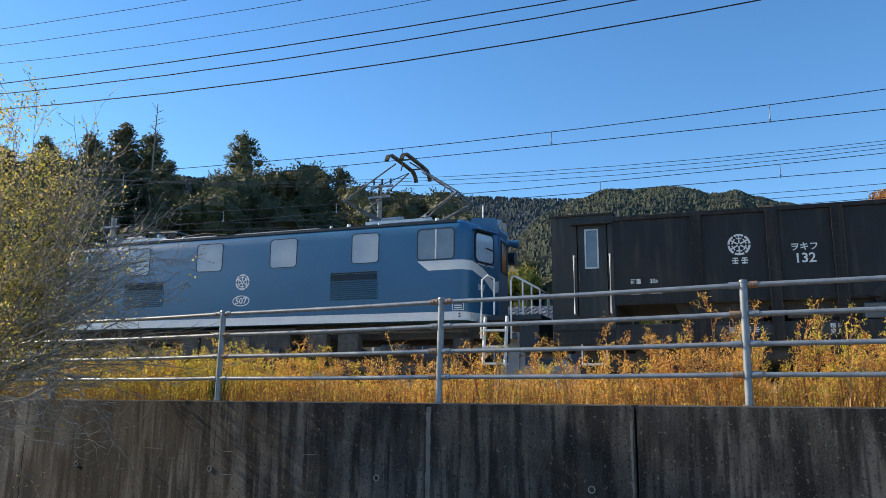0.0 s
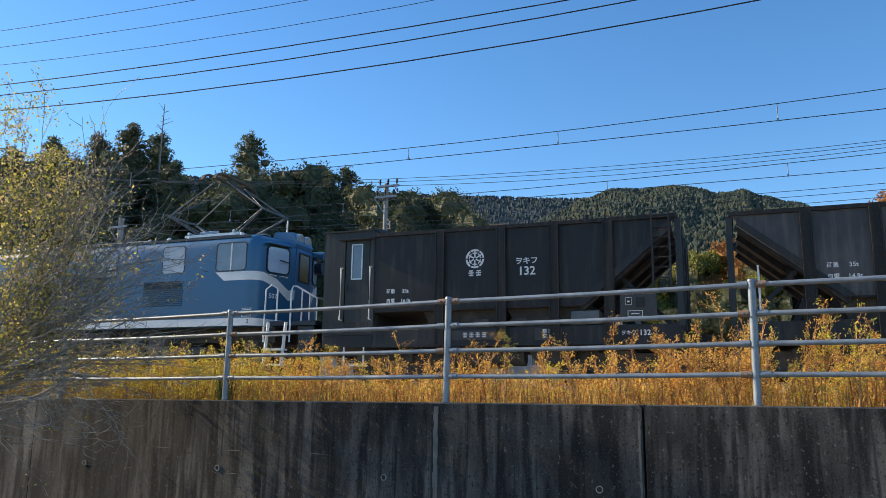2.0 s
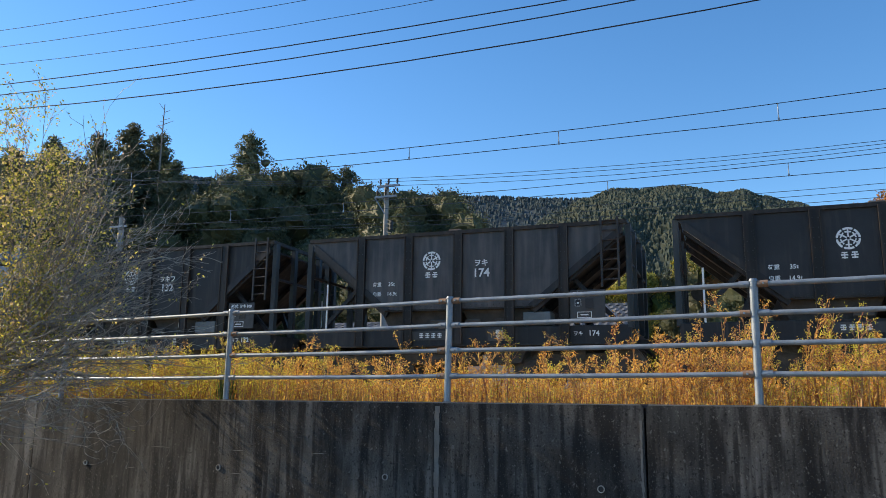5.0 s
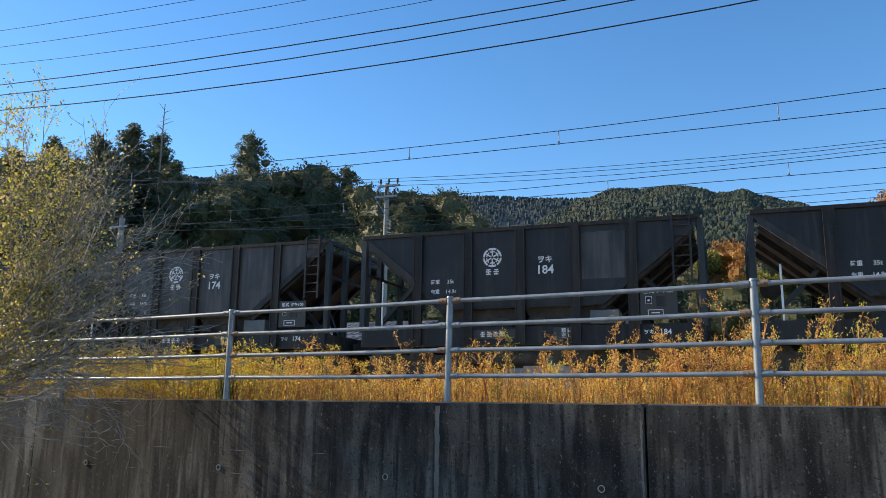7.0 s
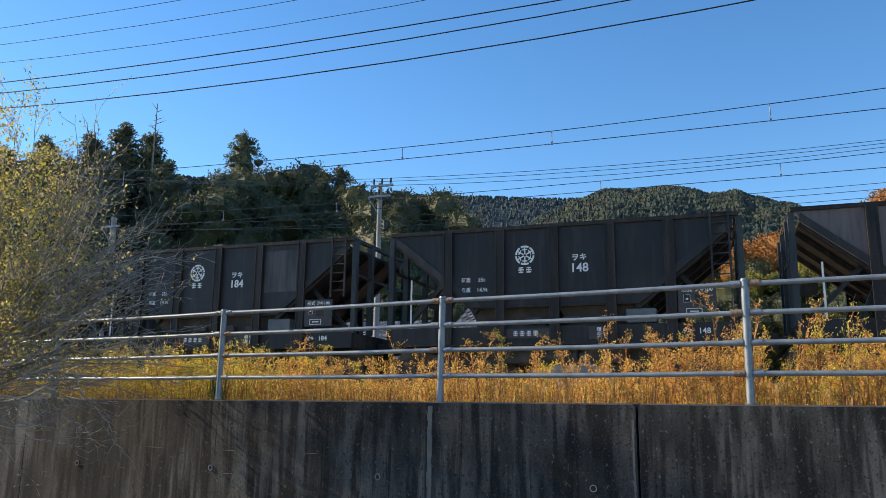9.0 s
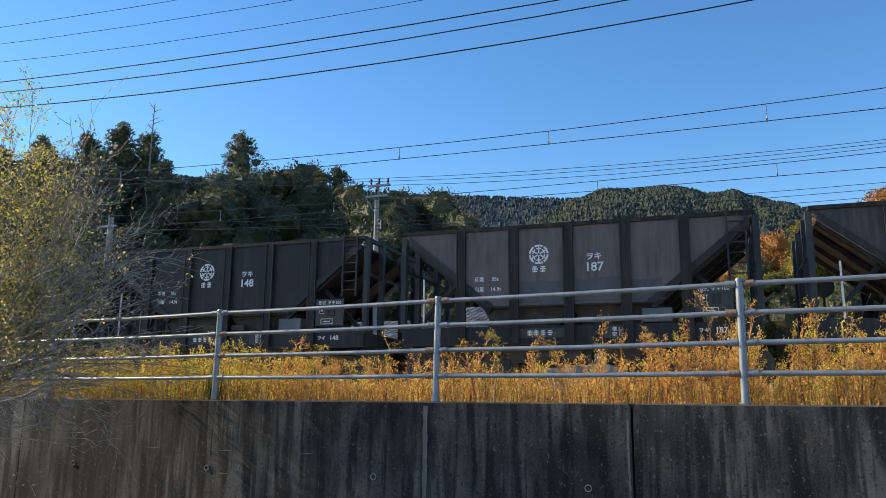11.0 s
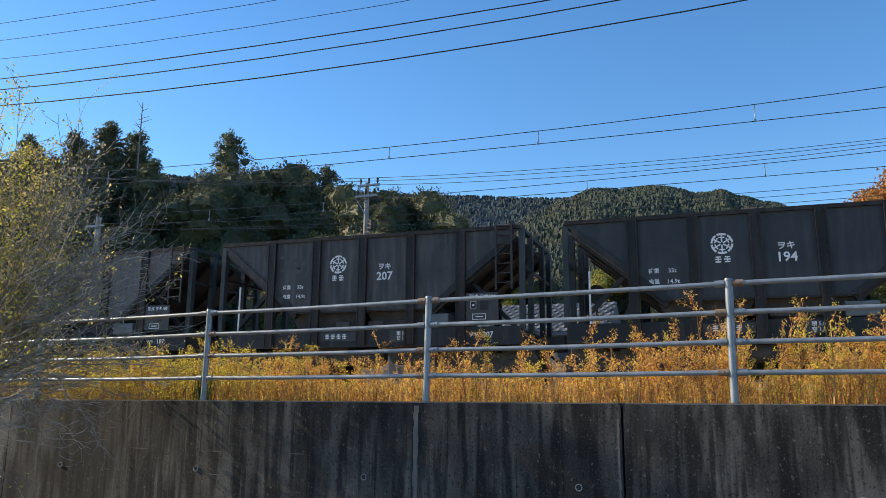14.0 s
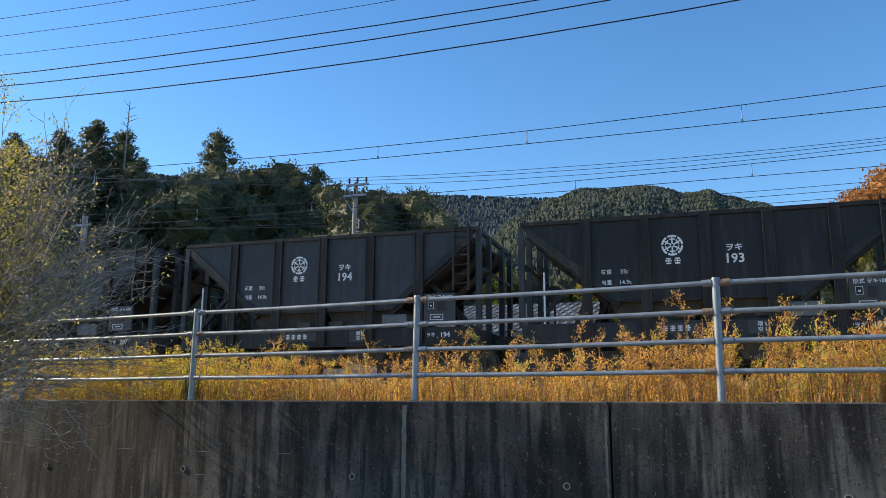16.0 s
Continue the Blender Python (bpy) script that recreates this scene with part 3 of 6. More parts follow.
pole(-9.95, 21.85, 1.7, 8.42, 0.10, ((8.30, 0.15), (7.95, 0.05)), "pale concrete utility pole with crossarms behind the far track")
pole(-19.9, 21.2, 1.7, 7.85, 0.135, ((7.5, 0.0),), "thick pale concrete pole half hidden by the shrub")
pole(24.0, 21.85, 1.7, 9.2, 0.10, ((8.9, 0.0),), "pale concrete utility pole beside the far track")


def house(x0, x1, y0, y1, g, eave, ridge):
    h = thing("house", "small pale house with a grey tiled roof beyond the tracks", "house")
    part("wall", Shape().prism([(x0, g), (x1, g), (x1, eave), (x0, eave)], y0, y1), HOUSEWALL, h)
    ym = (y0 + y1) / 2
    s = Shape()
    s.add([(x0 - 0.4, y0 - 0.5, eave - 0.12), (x1 + 0.4, y0 - 0.5, eave - 0.12), (x1 + 0.4, ym, ridge), (x0 - 0.4, ym, ridge), (x0 - 0.4, y1 + 0.5, eave - 0.12), (x1 + 0.4, y1 + 0.5, eave - 0.12),
           (x0 - 0.4, y0 - 0.5, eave - 0.22), (x1 + 0.4, y0 - 0.5, eave - 0.22), (x0 - 0.4, y1 + 0.5, eave - 0.22), (x1 + 0.4, y1 + 0.5, eave - 0.22)],
          [(0, 1, 2, 3), (3, 2, 5, 4), (6, 7, 1, 0), (8, 4, 5, 9), (6, 8, 9, 7), (0, 3, 4), (1, 5, 2), (6, 0, 4, 8), (7, 9, 5, 1)])
    roof = part("roof", s, TILE, h)
    slope = Vector((0, ym - y0 + 0.5, ridge - eave + 0.12))
    ang = math.atan2(slope.z, slope.y)
    me = Shape().prism([(-0.13, 0.0), (0.13, 0.0), (0.13, 0.03), (0.05, 0.055), (-0.05, 0.02), (-0.13, 0.03)], 0, 0.25).mesh("roof_tile", TILE)
    nx, ny = int((x1 - x0 + 0.8) / 0.27), int(slope.length / 0.27)
    for j in range(ny):
        for i in range(nx):
            if i * ny > 300 * ny // max(1, ny):
                break
            t = part("roof_tile", me, TILE, roof)
            t.matrix_local = Matrix.Translation(Vector((x0 - 0.27 + (i + 0.5 * (j % 2)) * 0.27, y0 - 0.5, eave - 0.115)) + slope.normalized() * (j * 0.27)) @ Matrix.Rotation(ang, 4, "X")
    for i in range(3):
        x = x0 + 0.7 + i * 1.5
        w = part("window", Shape().box(x, x + 0.9, y0 - 0.03, y0 + 0.02, g + 0.9, g + 1.9), CABGLASS, h)
        part("window_frame", Shape().box(x - 0.05, x + 0.95, y0 - 0.045, y0 - 0.035, g + 0.85, g + 0.9).box(x - 0.05, x + 0.95, y0 - 0.045, y0 - 0.035, g + 1.9, g + 1.95).box(x + 0.43, x + 0.47, y0 - 0.045, y0 - 0.035, g + 0.9, g + 1.9), ALU, w)


house(-8.2, -3.2, 25.0, 29.0, 1.9, 3.9, 5.0)
house(-13.6, -10.2, 24.6, 28.0, 1.9, 3.7, 4.5)


# ---- hopper wagons ----
BOXGREY = mat("pale_grey_box_paint", (0.10, 0.12, 0.125), (0.16, 0.17, 0.17), 4, 0.6)


def bogie(parent, cx, base=1.65):
    s = Shape()
    for sy in (-1, 1):
        y = sy * 0.82
        s.prism([(cx - 1.1, 0.36), (cx - 0.6, 0.36), (cx - 0.35, 0.22), (cx + 0.35, 0.22), (cx + 0.6, 0.36), (cx + 1.1, 0.36), (cx + 1.1, 0.56), (cx + 0.5, 0.68), (cx - 0.5, 0.68), (cx - 1.1, 0.56)], y - 0.06, y + 0.06)
        for d in (-base / 2, base / 2):
            s.box(cx + d - 0.13, cx + d + 0.13, y - 0.09 + sy * 0.03, y + 0.09 + sy * 0.03, 0.30, 0.56, bev=0.02)
        for d in (-0.14, 0.0, 0.14):
            s.rod((cx + d, y, 0.3), (cx + d, y, 0.6), 0.055, 8)
    s.box(cx - 0.2, cx + 0.2, -0.95, 0.95, 0.55, 0.72)
    bg = part("bogie", s, DARKSTEEL, parent, "dark cast steel bogie")
    w = Shape()
    for sy in (-1, 1):
        w.rod((0, sy * 0.50, 0), (0, sy * 0.62, 0), 0.43, 28, 0.425)
        w.rod((0, sy * 0.47, 0), (0, sy * 0.50, 0), 0.455, 28)
        w.rod((0, sy * 0.62, 0), (0, sy * 0.66, 0), 0.12, 12)
        for k in range(4):
            a = math.pi / 2 * k
            w.rod((0.25 * math.cos(a), sy * 0.615, 0.25 * math.sin(a)), (0.25 * math.cos(a), sy * 0.63, 0.25 * math.sin(a)), 0.05, 8)
    w.rod((0, -0.72, 0), (0, 0.72, 0), 0.07, 10)
    me = w.mesh("wheelset", STEELWHEEL, 40)
    for d in (-base / 2, base / 2):
        ob = part("wheelset", me, STEELWHEEL, bg, "worn steel wheelset")
        ob.location = (cx + d, 0, 0.43)
    return bg


def coupler(parent, x, sign):
    s = Shape().box(min(x, x + sign * 0.3), max(x, x + sign * 0.3), -0.09, 0.09, 0.80, 0.98, bev=0.015)
    s.box(min(x + sign * 0.24, x + sign * 0.44), max(x + sign * 0.24, x + sign * 0.44), -0.15, 0.13, 0.74, 1.04, bev=0.03)
    s.rod((x + sign * 0.05, 0.35, 0.85), (x + sign * 0.35, 0.3, 0.55), 0.03, 8)
    part("coupler", s, DARKSTEEL, parent, "rusty knuckle coupler")


def hopper(wg, x0, x1, hi, ribs, near_left, flat=False):
    """Sheets, ribs, rim, end slopes and frame of the open hopper; near_left: where the left slope begins on the rim."""
    W = 1.345
    zb = 1.53
    xl0, xl1, xr0, xr1 = near_left, -1.47, x1 - 0.12, 1.47
    if not flat:
        outline = [(x0 + 0.02, hi - 0.06), (xl0, hi - 0.2), (xl1, zb), (xr1, zb), (xr0, hi - 0.16), (x1 - 0.02, hi - 0.06)]
    else:
        outline = [(near_left, hi - 0.06), (near_left, zb), (xr1, zb), (xr0, hi - 0.16), (x1 - 0.02, hi - 0.06)]
    for sy in (-1, 1):
        part("side_sheet", Shape().prism(outline, sy * W - 0.012, sy * W + 0.012), BLACK, wg)
        for x in ribs:
            s = Shape()
            y1, y2 = sorted((sy * (W + 0.012), sy * (W + 0.085)))
            s.box(x, x + 0.022, y1, y2, 0.84, hi - 0.05)
            s.box(x + 0.158, x + 0.18, y1, y2, 0.84, hi - 0.05)
            yo1, yo2 = sorted((sy * (W + 0.05), sy * (W + 0.07)))
            s.box(x + 0.022, x + 0.158, yo1, yo2, 0.84, hi - 0.05)
            part("rib", s, RIBPAINT, wg)
            rv = Shape()
            for k in range(12):
                z = 1.0 + k * (hi - 1.2) / 11
                for dx in (0.05, 0.13):
                    rv.rod((x + dx, sy * (W + 0.068), z), (x + dx, sy * (W + 0.078), z), 0.011, 5)
            tagged(part("rivets", rv, BLACK, wg), kind="stuff")
        # rivet lines along the foot of the sheet and the slopes
        rv = Shape()
        for k in range(26):
            x = -1.42 + k * 0.113
            rv.rod((x, sy * (W + 0.01), zb + 0.05), (x, sy * (W + 0.02), zb + 0.05), 0.011, 5)
        for k in range(14):
            u = k / 13
            rv.rod((xr1 + (xr0 - xr1) * u - 0.06, sy * (W + 0.01), zb + (hi - 0.2 - zb) * u + 0.03), (xr1 + (xr0 - xr1) * u - 0.06, sy * (W + 0.02), zb + (hi - 0.2 - zb) * u + 0.03), 0.011, 5)
        tagged(part("rivets", rv, BLACK, wg), kind="stuff")
        # girder below
        y1, y2 = sorted((sy * 1.25, sy * 1.35))
        g = Shape().box(x0, x1, y1, y2, 0.81, 1.15, bev=0.012)
        g.box(x0, x1, y1 - 0.03 if sy < 0 else y1, y2 if sy < 0 else y2 + 0.03, 0.81, 0.84)
        part("side_sill", g, BLACK, wg)
    rim = Shape()
    rim.box(x0, x1, -W - 0.05, -W + 0.03, hi - 0.07, hi).box(x0, x1, W - 0.03, W + 0.05, hi - 0.07, hi)
    rim.box(x0, x0 + 0.08, -W + 0.03, W - 0.03, hi - 0.07, hi).box(x1 - 0.08, x1, -W + 0.03, W - 0.03, hi - 0.07, hi)
    part("top_rim", rim, RIBPAINT, wg)
    ends = [(xr0, xr1, x1, 1)]
    if not flat:
        ends.append((xl0, xl1, x0, -1))
    else:
        part("end_sheet", Shape().box(near_left - 0.02, near_left, -W, W, 1.15, hi), BLACK, wg)
    for a, b, e, sg in ends:
        s = Shape().add([(a, -W, hi - 0.17), (a, W, hi - 0.17), (b, W, zb), (b, -W, zb), (a, -W, hi - 0.21), (a, W, hi - 0.21), (b, W, zb - 0.04), (b, -W, zb - 0.04)],
                        [(0, 1, 2, 3), (7, 6, 5, 4), (0, 4, 5, 1), (1, 5, 6, 2), (2, 6, 7, 3), (3, 7, 4, 0)])
        sl = part("end_slope", s, RIBPAINT, wg)
        for y in (-W + 0.06, -0.45, 0.45, W - 0.06):
            st = Shape().beam((a, y, hi - 0.26), (b, y, zb - 0.09), 0.10, 0.10)
            part("stiffener", st, RIBPAINT, sl)
        s = Shape().prism([(a, hi - 0.10), (a + sg * 0.03, hi - 0.24), (b + sg * 0.05, zb - 0.03), (b - sg * 0.10, zb + 0.0)], -W - 0.045, -W - 0.014)
        part("slope_flange", s, BLACK, sl)
        for y in (-1.29, -0.55, 0.55, 1.29):
            # Lighter teal grey puts the light on the end posts into their colour.
            part("end_post", Shape().box(e - 0.05, e + 0.05, y - 0.06, y + 0.06, 1.1, hi - 0.07), CABINGREY, wg)
        part("end_brace", Shape().beam((e - sg * 0.95, -1.1, 1.12), (e - sg * 1.28, -1.1, 1.85), 0.09, 0.09).beam((e - sg * 0.15, -1.1, 1.12), (e - sg * 1.05, -1.1, 2.05), 0.08, 0.08), BLACK, wg)
        part("end_brace", Shape().beam((e - sg * 0.95, 1.1, 1.12), (e - sg * 1.28, 1.1, 1.85), 0.09, 0.09), BLACK, wg)
        part("end_rail", Shape().beam((e, -1.29, 2.28), (e, 1.29, 2.28), 0.05, 0.05), BLACK, wg)
        part("end_platform", Shape().box(min(e, e - sg * 1.1), max(e, e - sg * 1.1), -1.25, 1.25, 1.06, 1.10), DARKSTEEL, wg)
    part("hopper_floor", Shape().box(xl1 if len(ends) == 2 else near_left, xr1, -W, W, zb - 0.03, zb), BLACK, wg)
    fr = Shape().box(x0, x1, -0.22, 0.22, 0.74, 1.08)
    for x in (x0 + 0.06, -1.2, 0, 1.2, x1 - 0.06):
        fr.box(x - 0.06, x + 0.06, -1.25, 1.25, 0.82, 1.06)
    part("underframe", fr, DARKSTEEL, wg)
    for cx in (-0.85, 0.85):
        s = Shape().add([(cx - 0.8, -1.2, zb), (cx + 0.8, -1.2, zb), (cx + 0.8, 1.2, zb), (cx - 0.8, 1.2, zb), (cx - 0.3, -1.0, 0.5), (cx + 0.3, -1.0, 0.5), (cx + 0.3, 1.0, 0.5), (cx - 0.3, 1.0, 0.5)],
                        [(0, 1, 5, 4), (1, 2, 6, 5), (2, 3, 7, 6), (3, 0, 4, 7), (4, 5, 6, 7)])
        part("discharge_chute", s, DARKSTEEL, wg)
    part("air_reservoir", Shape().rod((-0.75, -0.95, 0.62), (0.35, -0.95, 0.62), 0.17, 14), DARKSTEEL, wg, smooth=40)
    for x in (-0.55, 0.15, 0.75):
        part("discharge_lever", Shape().box(x, x + 0.3, -1.33, -1.28, 1.20, 1.31, bev=0.01), DARKSTEEL, wg)
    part("brake_box", Shape().box(1.28, 1.80, -1.33, -0.95, 1.17, 1.42, bev=0.02), BOXGREY, wg, "pale grey brake gear box")
    bogie(wg, -2.15), bogie(wg, 2.15)
    coupler(wg, x0, -1), coupler(wg, x1, 1)
    # ladder at the trailing end, plate with the class, hand rails
    ld = Shape()
    for x in (2.76, 3.06):
        ld.box(x - 0.018, x + 0.018, -1.44, -1.41, 1.82, hi + 0.06)
    ladder = part("ladder", ld, BLACK, wg)
    for k in range(7):
        part("rung", Shape().rod((2.76, -1.425, 1.95 + k * 0.18), (3.06, -1.425, 1.95 + k * 0.18), 0.013, 6), BLACK, ladder)
    pl = part("data_plate", Shape().box(2.17, 2.80, -1.405, -1.385, 1.24, 1.78, bev=0.006), PLATEGREY, wg, "dull dark grey data panel")
    lettering("形式 ヲキ100", 0.088, 2.49, 1.70, -1.408, pl)
    part("card_holder", Shape().box(2.27, 2.37, -1.42, -1.405, 1.49, 1.61), BLACK, pl)
    part("card_holder", Shape().box(2.45, 2.60, -1.42, -1.405, 1.44, 1.62), BLACK, pl)
    bx = Shape()
    for a in ((2.30, 2.56, 1.275, 1.285), (2.30, 2.56, 1.375, 1.385), (2.30, 2.31, 1.285, 1.375), (2.55, 2.56, 1.285, 1.375), (2.36, 2.50, 1.32, 1.34)):
        bx.box(a[0], a[1], -1.409, -1.406, a[2], a[3])
    part("inspection_stamp", bx, WHITEPAINT, pl)
    sq = Shape()
    for a in ((2.27, 2.37, 1.485, 1.49), (2.27, 2.37, 1.61, 1.615), (2.265, 2.27, 1.485, 1.615), (2.37, 2.375, 1.485, 1.615), (2.30, 2.34, 1.53, 1.56)):
        sq.box(a[0], a[1], -1.424, -1.4205, a[2], a[3])
    part("inspection_stamp", sq, WHITEPAINT, pl)
    part("hand_rail", Shape().pipe([(3.1, 0.95, 1.1), (3.1, 0.95, 2.1)], 0.016, 8), WHITEPAINT, wg, "white painted hand rail")
    if len(ends) == 2:
        part("hand_rail", Shape().pipe([(-2.81, -1.31, 0.92), (-2.81, -1.31, 2.10)], 0.018, 8), WHITEPAINT, wg, "white painted hand rail")
        part("brake_wheel_stand", Shape().pipe([(-2.9, 0.3, 1.1), (-2.9, 0.3, 1.9)], 0.022, 8).rod((-2.9, 0.25, 1.9), (-2.9, 0.35, 1.9), 0.19, 16), DARKSTEEL, wg)
    # painted marks
    part("emblem", emblem(-0.53, 2.47, 0.185, -1.359), WHITEPAINT, wg, "white wheel emblem")
    part("company_mark", glyph_bars(2, 0.12, -0.53, 2.19, -1.359), WHITEPAINT, wg)
    part("name_board", Shape().box(-0.98, -0.08, -1.362, -1.352, 0.93, 1.10), PLATEGREY, wg)
    part("company_mark", glyph_bars(4, 0.10, -0.53, 1.015, -1.364), WHITEPAINT, wg)
    sb = part("stencil_board", Shape().box(0.62, 1.12, -1.362, -1.352, 0.90, 1.12), PLATEGREY, wg)
    for text, z in (("積 5.0", 1.055), ("空 1.5", 0.965)):
        lettering(text, 0.085, 0.87, z, -1.3635, sb)
    tx, tz = (-2.12, 1.90) if flat else (-1.53, 2.04)
    lettering("荷重", 0.095, tx - 0.15, tz, -1.3585, wg)
    lettering("35t", 0.105, tx + 0.16, tz, -1.3585, wg)
    part("rim_step", Shape().box(-0.18, 0.06, -1.36, -1.2, hi, hi + 0.035), RUSTYBOLT, wg)


def number(wg, kana, digits, tare, z_shift=0.0, tx=-1.53, tz=1.85):
    lettering(kana, 0.145, 0.48, 2.375 + z_shift, -1.3585, wg, bold=0.02)
    lettering(digits, 0.225, 0.48, 2.185 + z_shift, -1.3585, wg, bold=0.02)
    lettering("自重", 0.095, tx - 0.15, tz, -1.3585, wg)
    lettering(tare + "t", 0.105, tx + 0.17, tz, -1.3585, wg)
    lettering(kana, 0.09, 2.30, 1.0, -1.354, wg)
    lettering(digits, 0.135, 2.58, 1.0, -1.354, wg, bold=0.015)


def brake_van():
    wg = thing("brake_hopper_wagon", "black hopper wagon with a guard's cabin at its front", "hopper wagon", "hopper wagons of the train")
    x0, x1, hi, cab = -3.76, 3.20, 3.09, -2.64
    hopper(wg, cab, x1, hi, (-1.32, -0.09, 0.91, 1.90), cab + 0.01, flat=True)
    W = 1.36
    zt = 3.16
    # cabin: four walls with a door in the near one, arched roof
    cabin = part("cabin", Shape().box(x0, cab, -W, W, 1.06, 1.1), BLACK, wg)
    for outline, y0, y1 in (([(x0, 1.1), (-3.30, 1.1), (-3.30, zt), (x0, zt)], -W, -W + 0.05), ([(-2.74, 1.1), (cab, 1.1), (cab, zt), (-2.74, zt)], -W, -W + 0.05),
                            ([(-3.30, 2.98), (-2.74, 2.98), (-2.74, zt), (-3.30, zt)], -W, -W + 0.05), ([(x0, 1.1), (cab, 1.1), (cab, zt), (x0, zt)], W - 0.05, W),
                            ([(x0, 1.1), (x0 + 0.05, 1.1), (x0 + 0.05, zt), (x0, zt)], -W + 0.05, W - 0.05), ([(cab - 0.05, 1.1), (cab, 1.1), (cab, zt), (cab - 0.05, zt)], -W + 0.05, W - 0.05)):
        part("cabin_wall", Shape().prism(outline, y0, y1), CABINGREY, cabin)
    part("cabin_sill", Shape().box(x0, cab, -1.35, 1.35, 0.81, 1.06, bev=0.012), BLACK, wg)
    prof = [(-W - 0.03, zt), (-W - 0.03, zt + 0.03), (-0.9, zt + 0.10), (0, zt + 0.14), (0.9, zt + 0.10), (W + 0.03, zt + 0.03), (W + 0.03, zt)]
    n = len(prof)
    part("cabin_roof", Shape().add([(x, y, z) for x in (x0 - 0.02, cab + 0.03) for y, z in prof], [tuple(range(n - 1, -1, -1)), tuple(range(n, 2 * n))] + [(i, (i + 1) % n, (i + 1) % n + n, i + n) for i in range(n)]), BLACK, cabin)
    part("rain_hood", Shape().box(-3.40, -2.66, -W - 0.09, -W - 0.004, 2.985, 3.005), BLACK, cabin)
    d = Shape().box(-3.28, -2.76, -W + 0.012, -W + 0.04, 1.32, 2.2).box(-3.28, -2.76, -W + 0.012, -W + 0.04, 2.88, 2.97)
    d.box(-3.28, -3.14, -W + 0.012, -W + 0.04, 2.2, 2.88).box(-2.92, -2.76, -W + 0.012, -W + 0.04, 2.2, 2.88)
    door = part("door", d, CABINGREY, cabin, "dark grey cabin door with a window")
    part("step_panel", Shape().box(-3.30, -2.74, -W + 0.004, -W + 0.05, 1.1, 1.32), BLACK, cabin)
    part("pane", Shape().box(-3.14, -2.92, -W + 0.022, -W + 0.03, 2.2, 2.88), CABGLASS2, door, "pale glossy grey pane")
    f = Shape().box(-3.155, -3.13, -W + 0.0, -W + 0.035, 2.2, 2.88).box(-2.93, -2.905, -W, -W + 0.035, 2.2, 2.88).box(-3.155, -2.905, -W, -W + 0.035, 2.175, 2.2).box(-3.155, -2.905, -W, -W + 0.035, 2.88, 2.905)
    part("window_frame", f, ALU, door, "bright aluminium frame")
    part("door_handle", Shape().rod((-3.24, -W - 0.03, 1.95), (-3.24, -W - 0.03, 2.08), 0.014, 6).rod((-3.24, -W + 0.02, 2.0), (-3.24, -W - 0.03, 2.0), 0.014, 6), BLACKRUBBER, door)
    for x in (-3.345, -2.70):
        part("hand_rail", Shape().pipe([(x, -W, 2.42), (x, -W - 0.07, 2.42), (x, -W - 0.07, 1.36), (x, -W, 1.36)], 0.016, 8), WHITEPAINT, wg, "white painted hand rail")
    part("cabin_step", Shape().box(-3.25, -2.8, -1.42, -1.2, 0.45, 0.48).box(-3.25, -3.23, -1.40, -1.37, 0.48, 0.82).box(-2.82, -2.8, -1.40, -1.37, 0.48, 0.82), WHITEPAINT, wg, "white step frame")
    coupler(wg, x0, -1)
    number(wg, "ヲキフ", "132", "16.0", 0.0, -2.12, 1.71)
    return wg


def ragged(x0, x1, z0, z1, rng, wave=0.03, n=14):
    """A worn field with an uneven outline."""
    top = [(x0 + (x1 - x0) * i / n, z1 + rng.uniform(-wave, wave)) for i in range(n + 1)]
    low = [(x1 - (x1 - x0) * i / n, z0 + rng.uniform(-wave, wave) * 0.3) for i in range(n + 1)]
    return Shape().prism(low + top, -1.3595, -1.356)


def touch_up(wg, no):
    """Fields of other paint on single wagons: a repainted lower half, flaked spots, a dusty bay."""
    rng = random.Random(int(no))
    if no == "187":
        for x0, x1 in ((-0.90, -0.08), (0.12, 0.94), (1.14, 1.66)):
            part("repainted_field", ragged(x0, x1, 1.56, 1.98 + rng.uniform(-0.06, 0.08), rng, 0.012), PATCH, wg, "grey-green repainted field")
    elif no == "207":
        for _ in range(13):
            x, z, r = rng.uniform(-1.85, -1.2), rng.uniform(2.25, 2.8), rng.uniform(0.02, 0.075)
            pts = [(x + r * rng.uniform(0.6, 1.2) * math.cos(0.785 * k), z + r * rng.uniform(0.6, 1.2) * math.sin(0.785 * k)) for k in range(8)]
            part("flaked_spot", Shape().prism(pts, -1.3590, -1.356), PEEL, wg)
    elif no == "184":
        part("dusty_field", ragged(1.16, 1.94, 1.98, 2.84, rng, 0.015), DUSTY, wg, "dusty brown worn field")


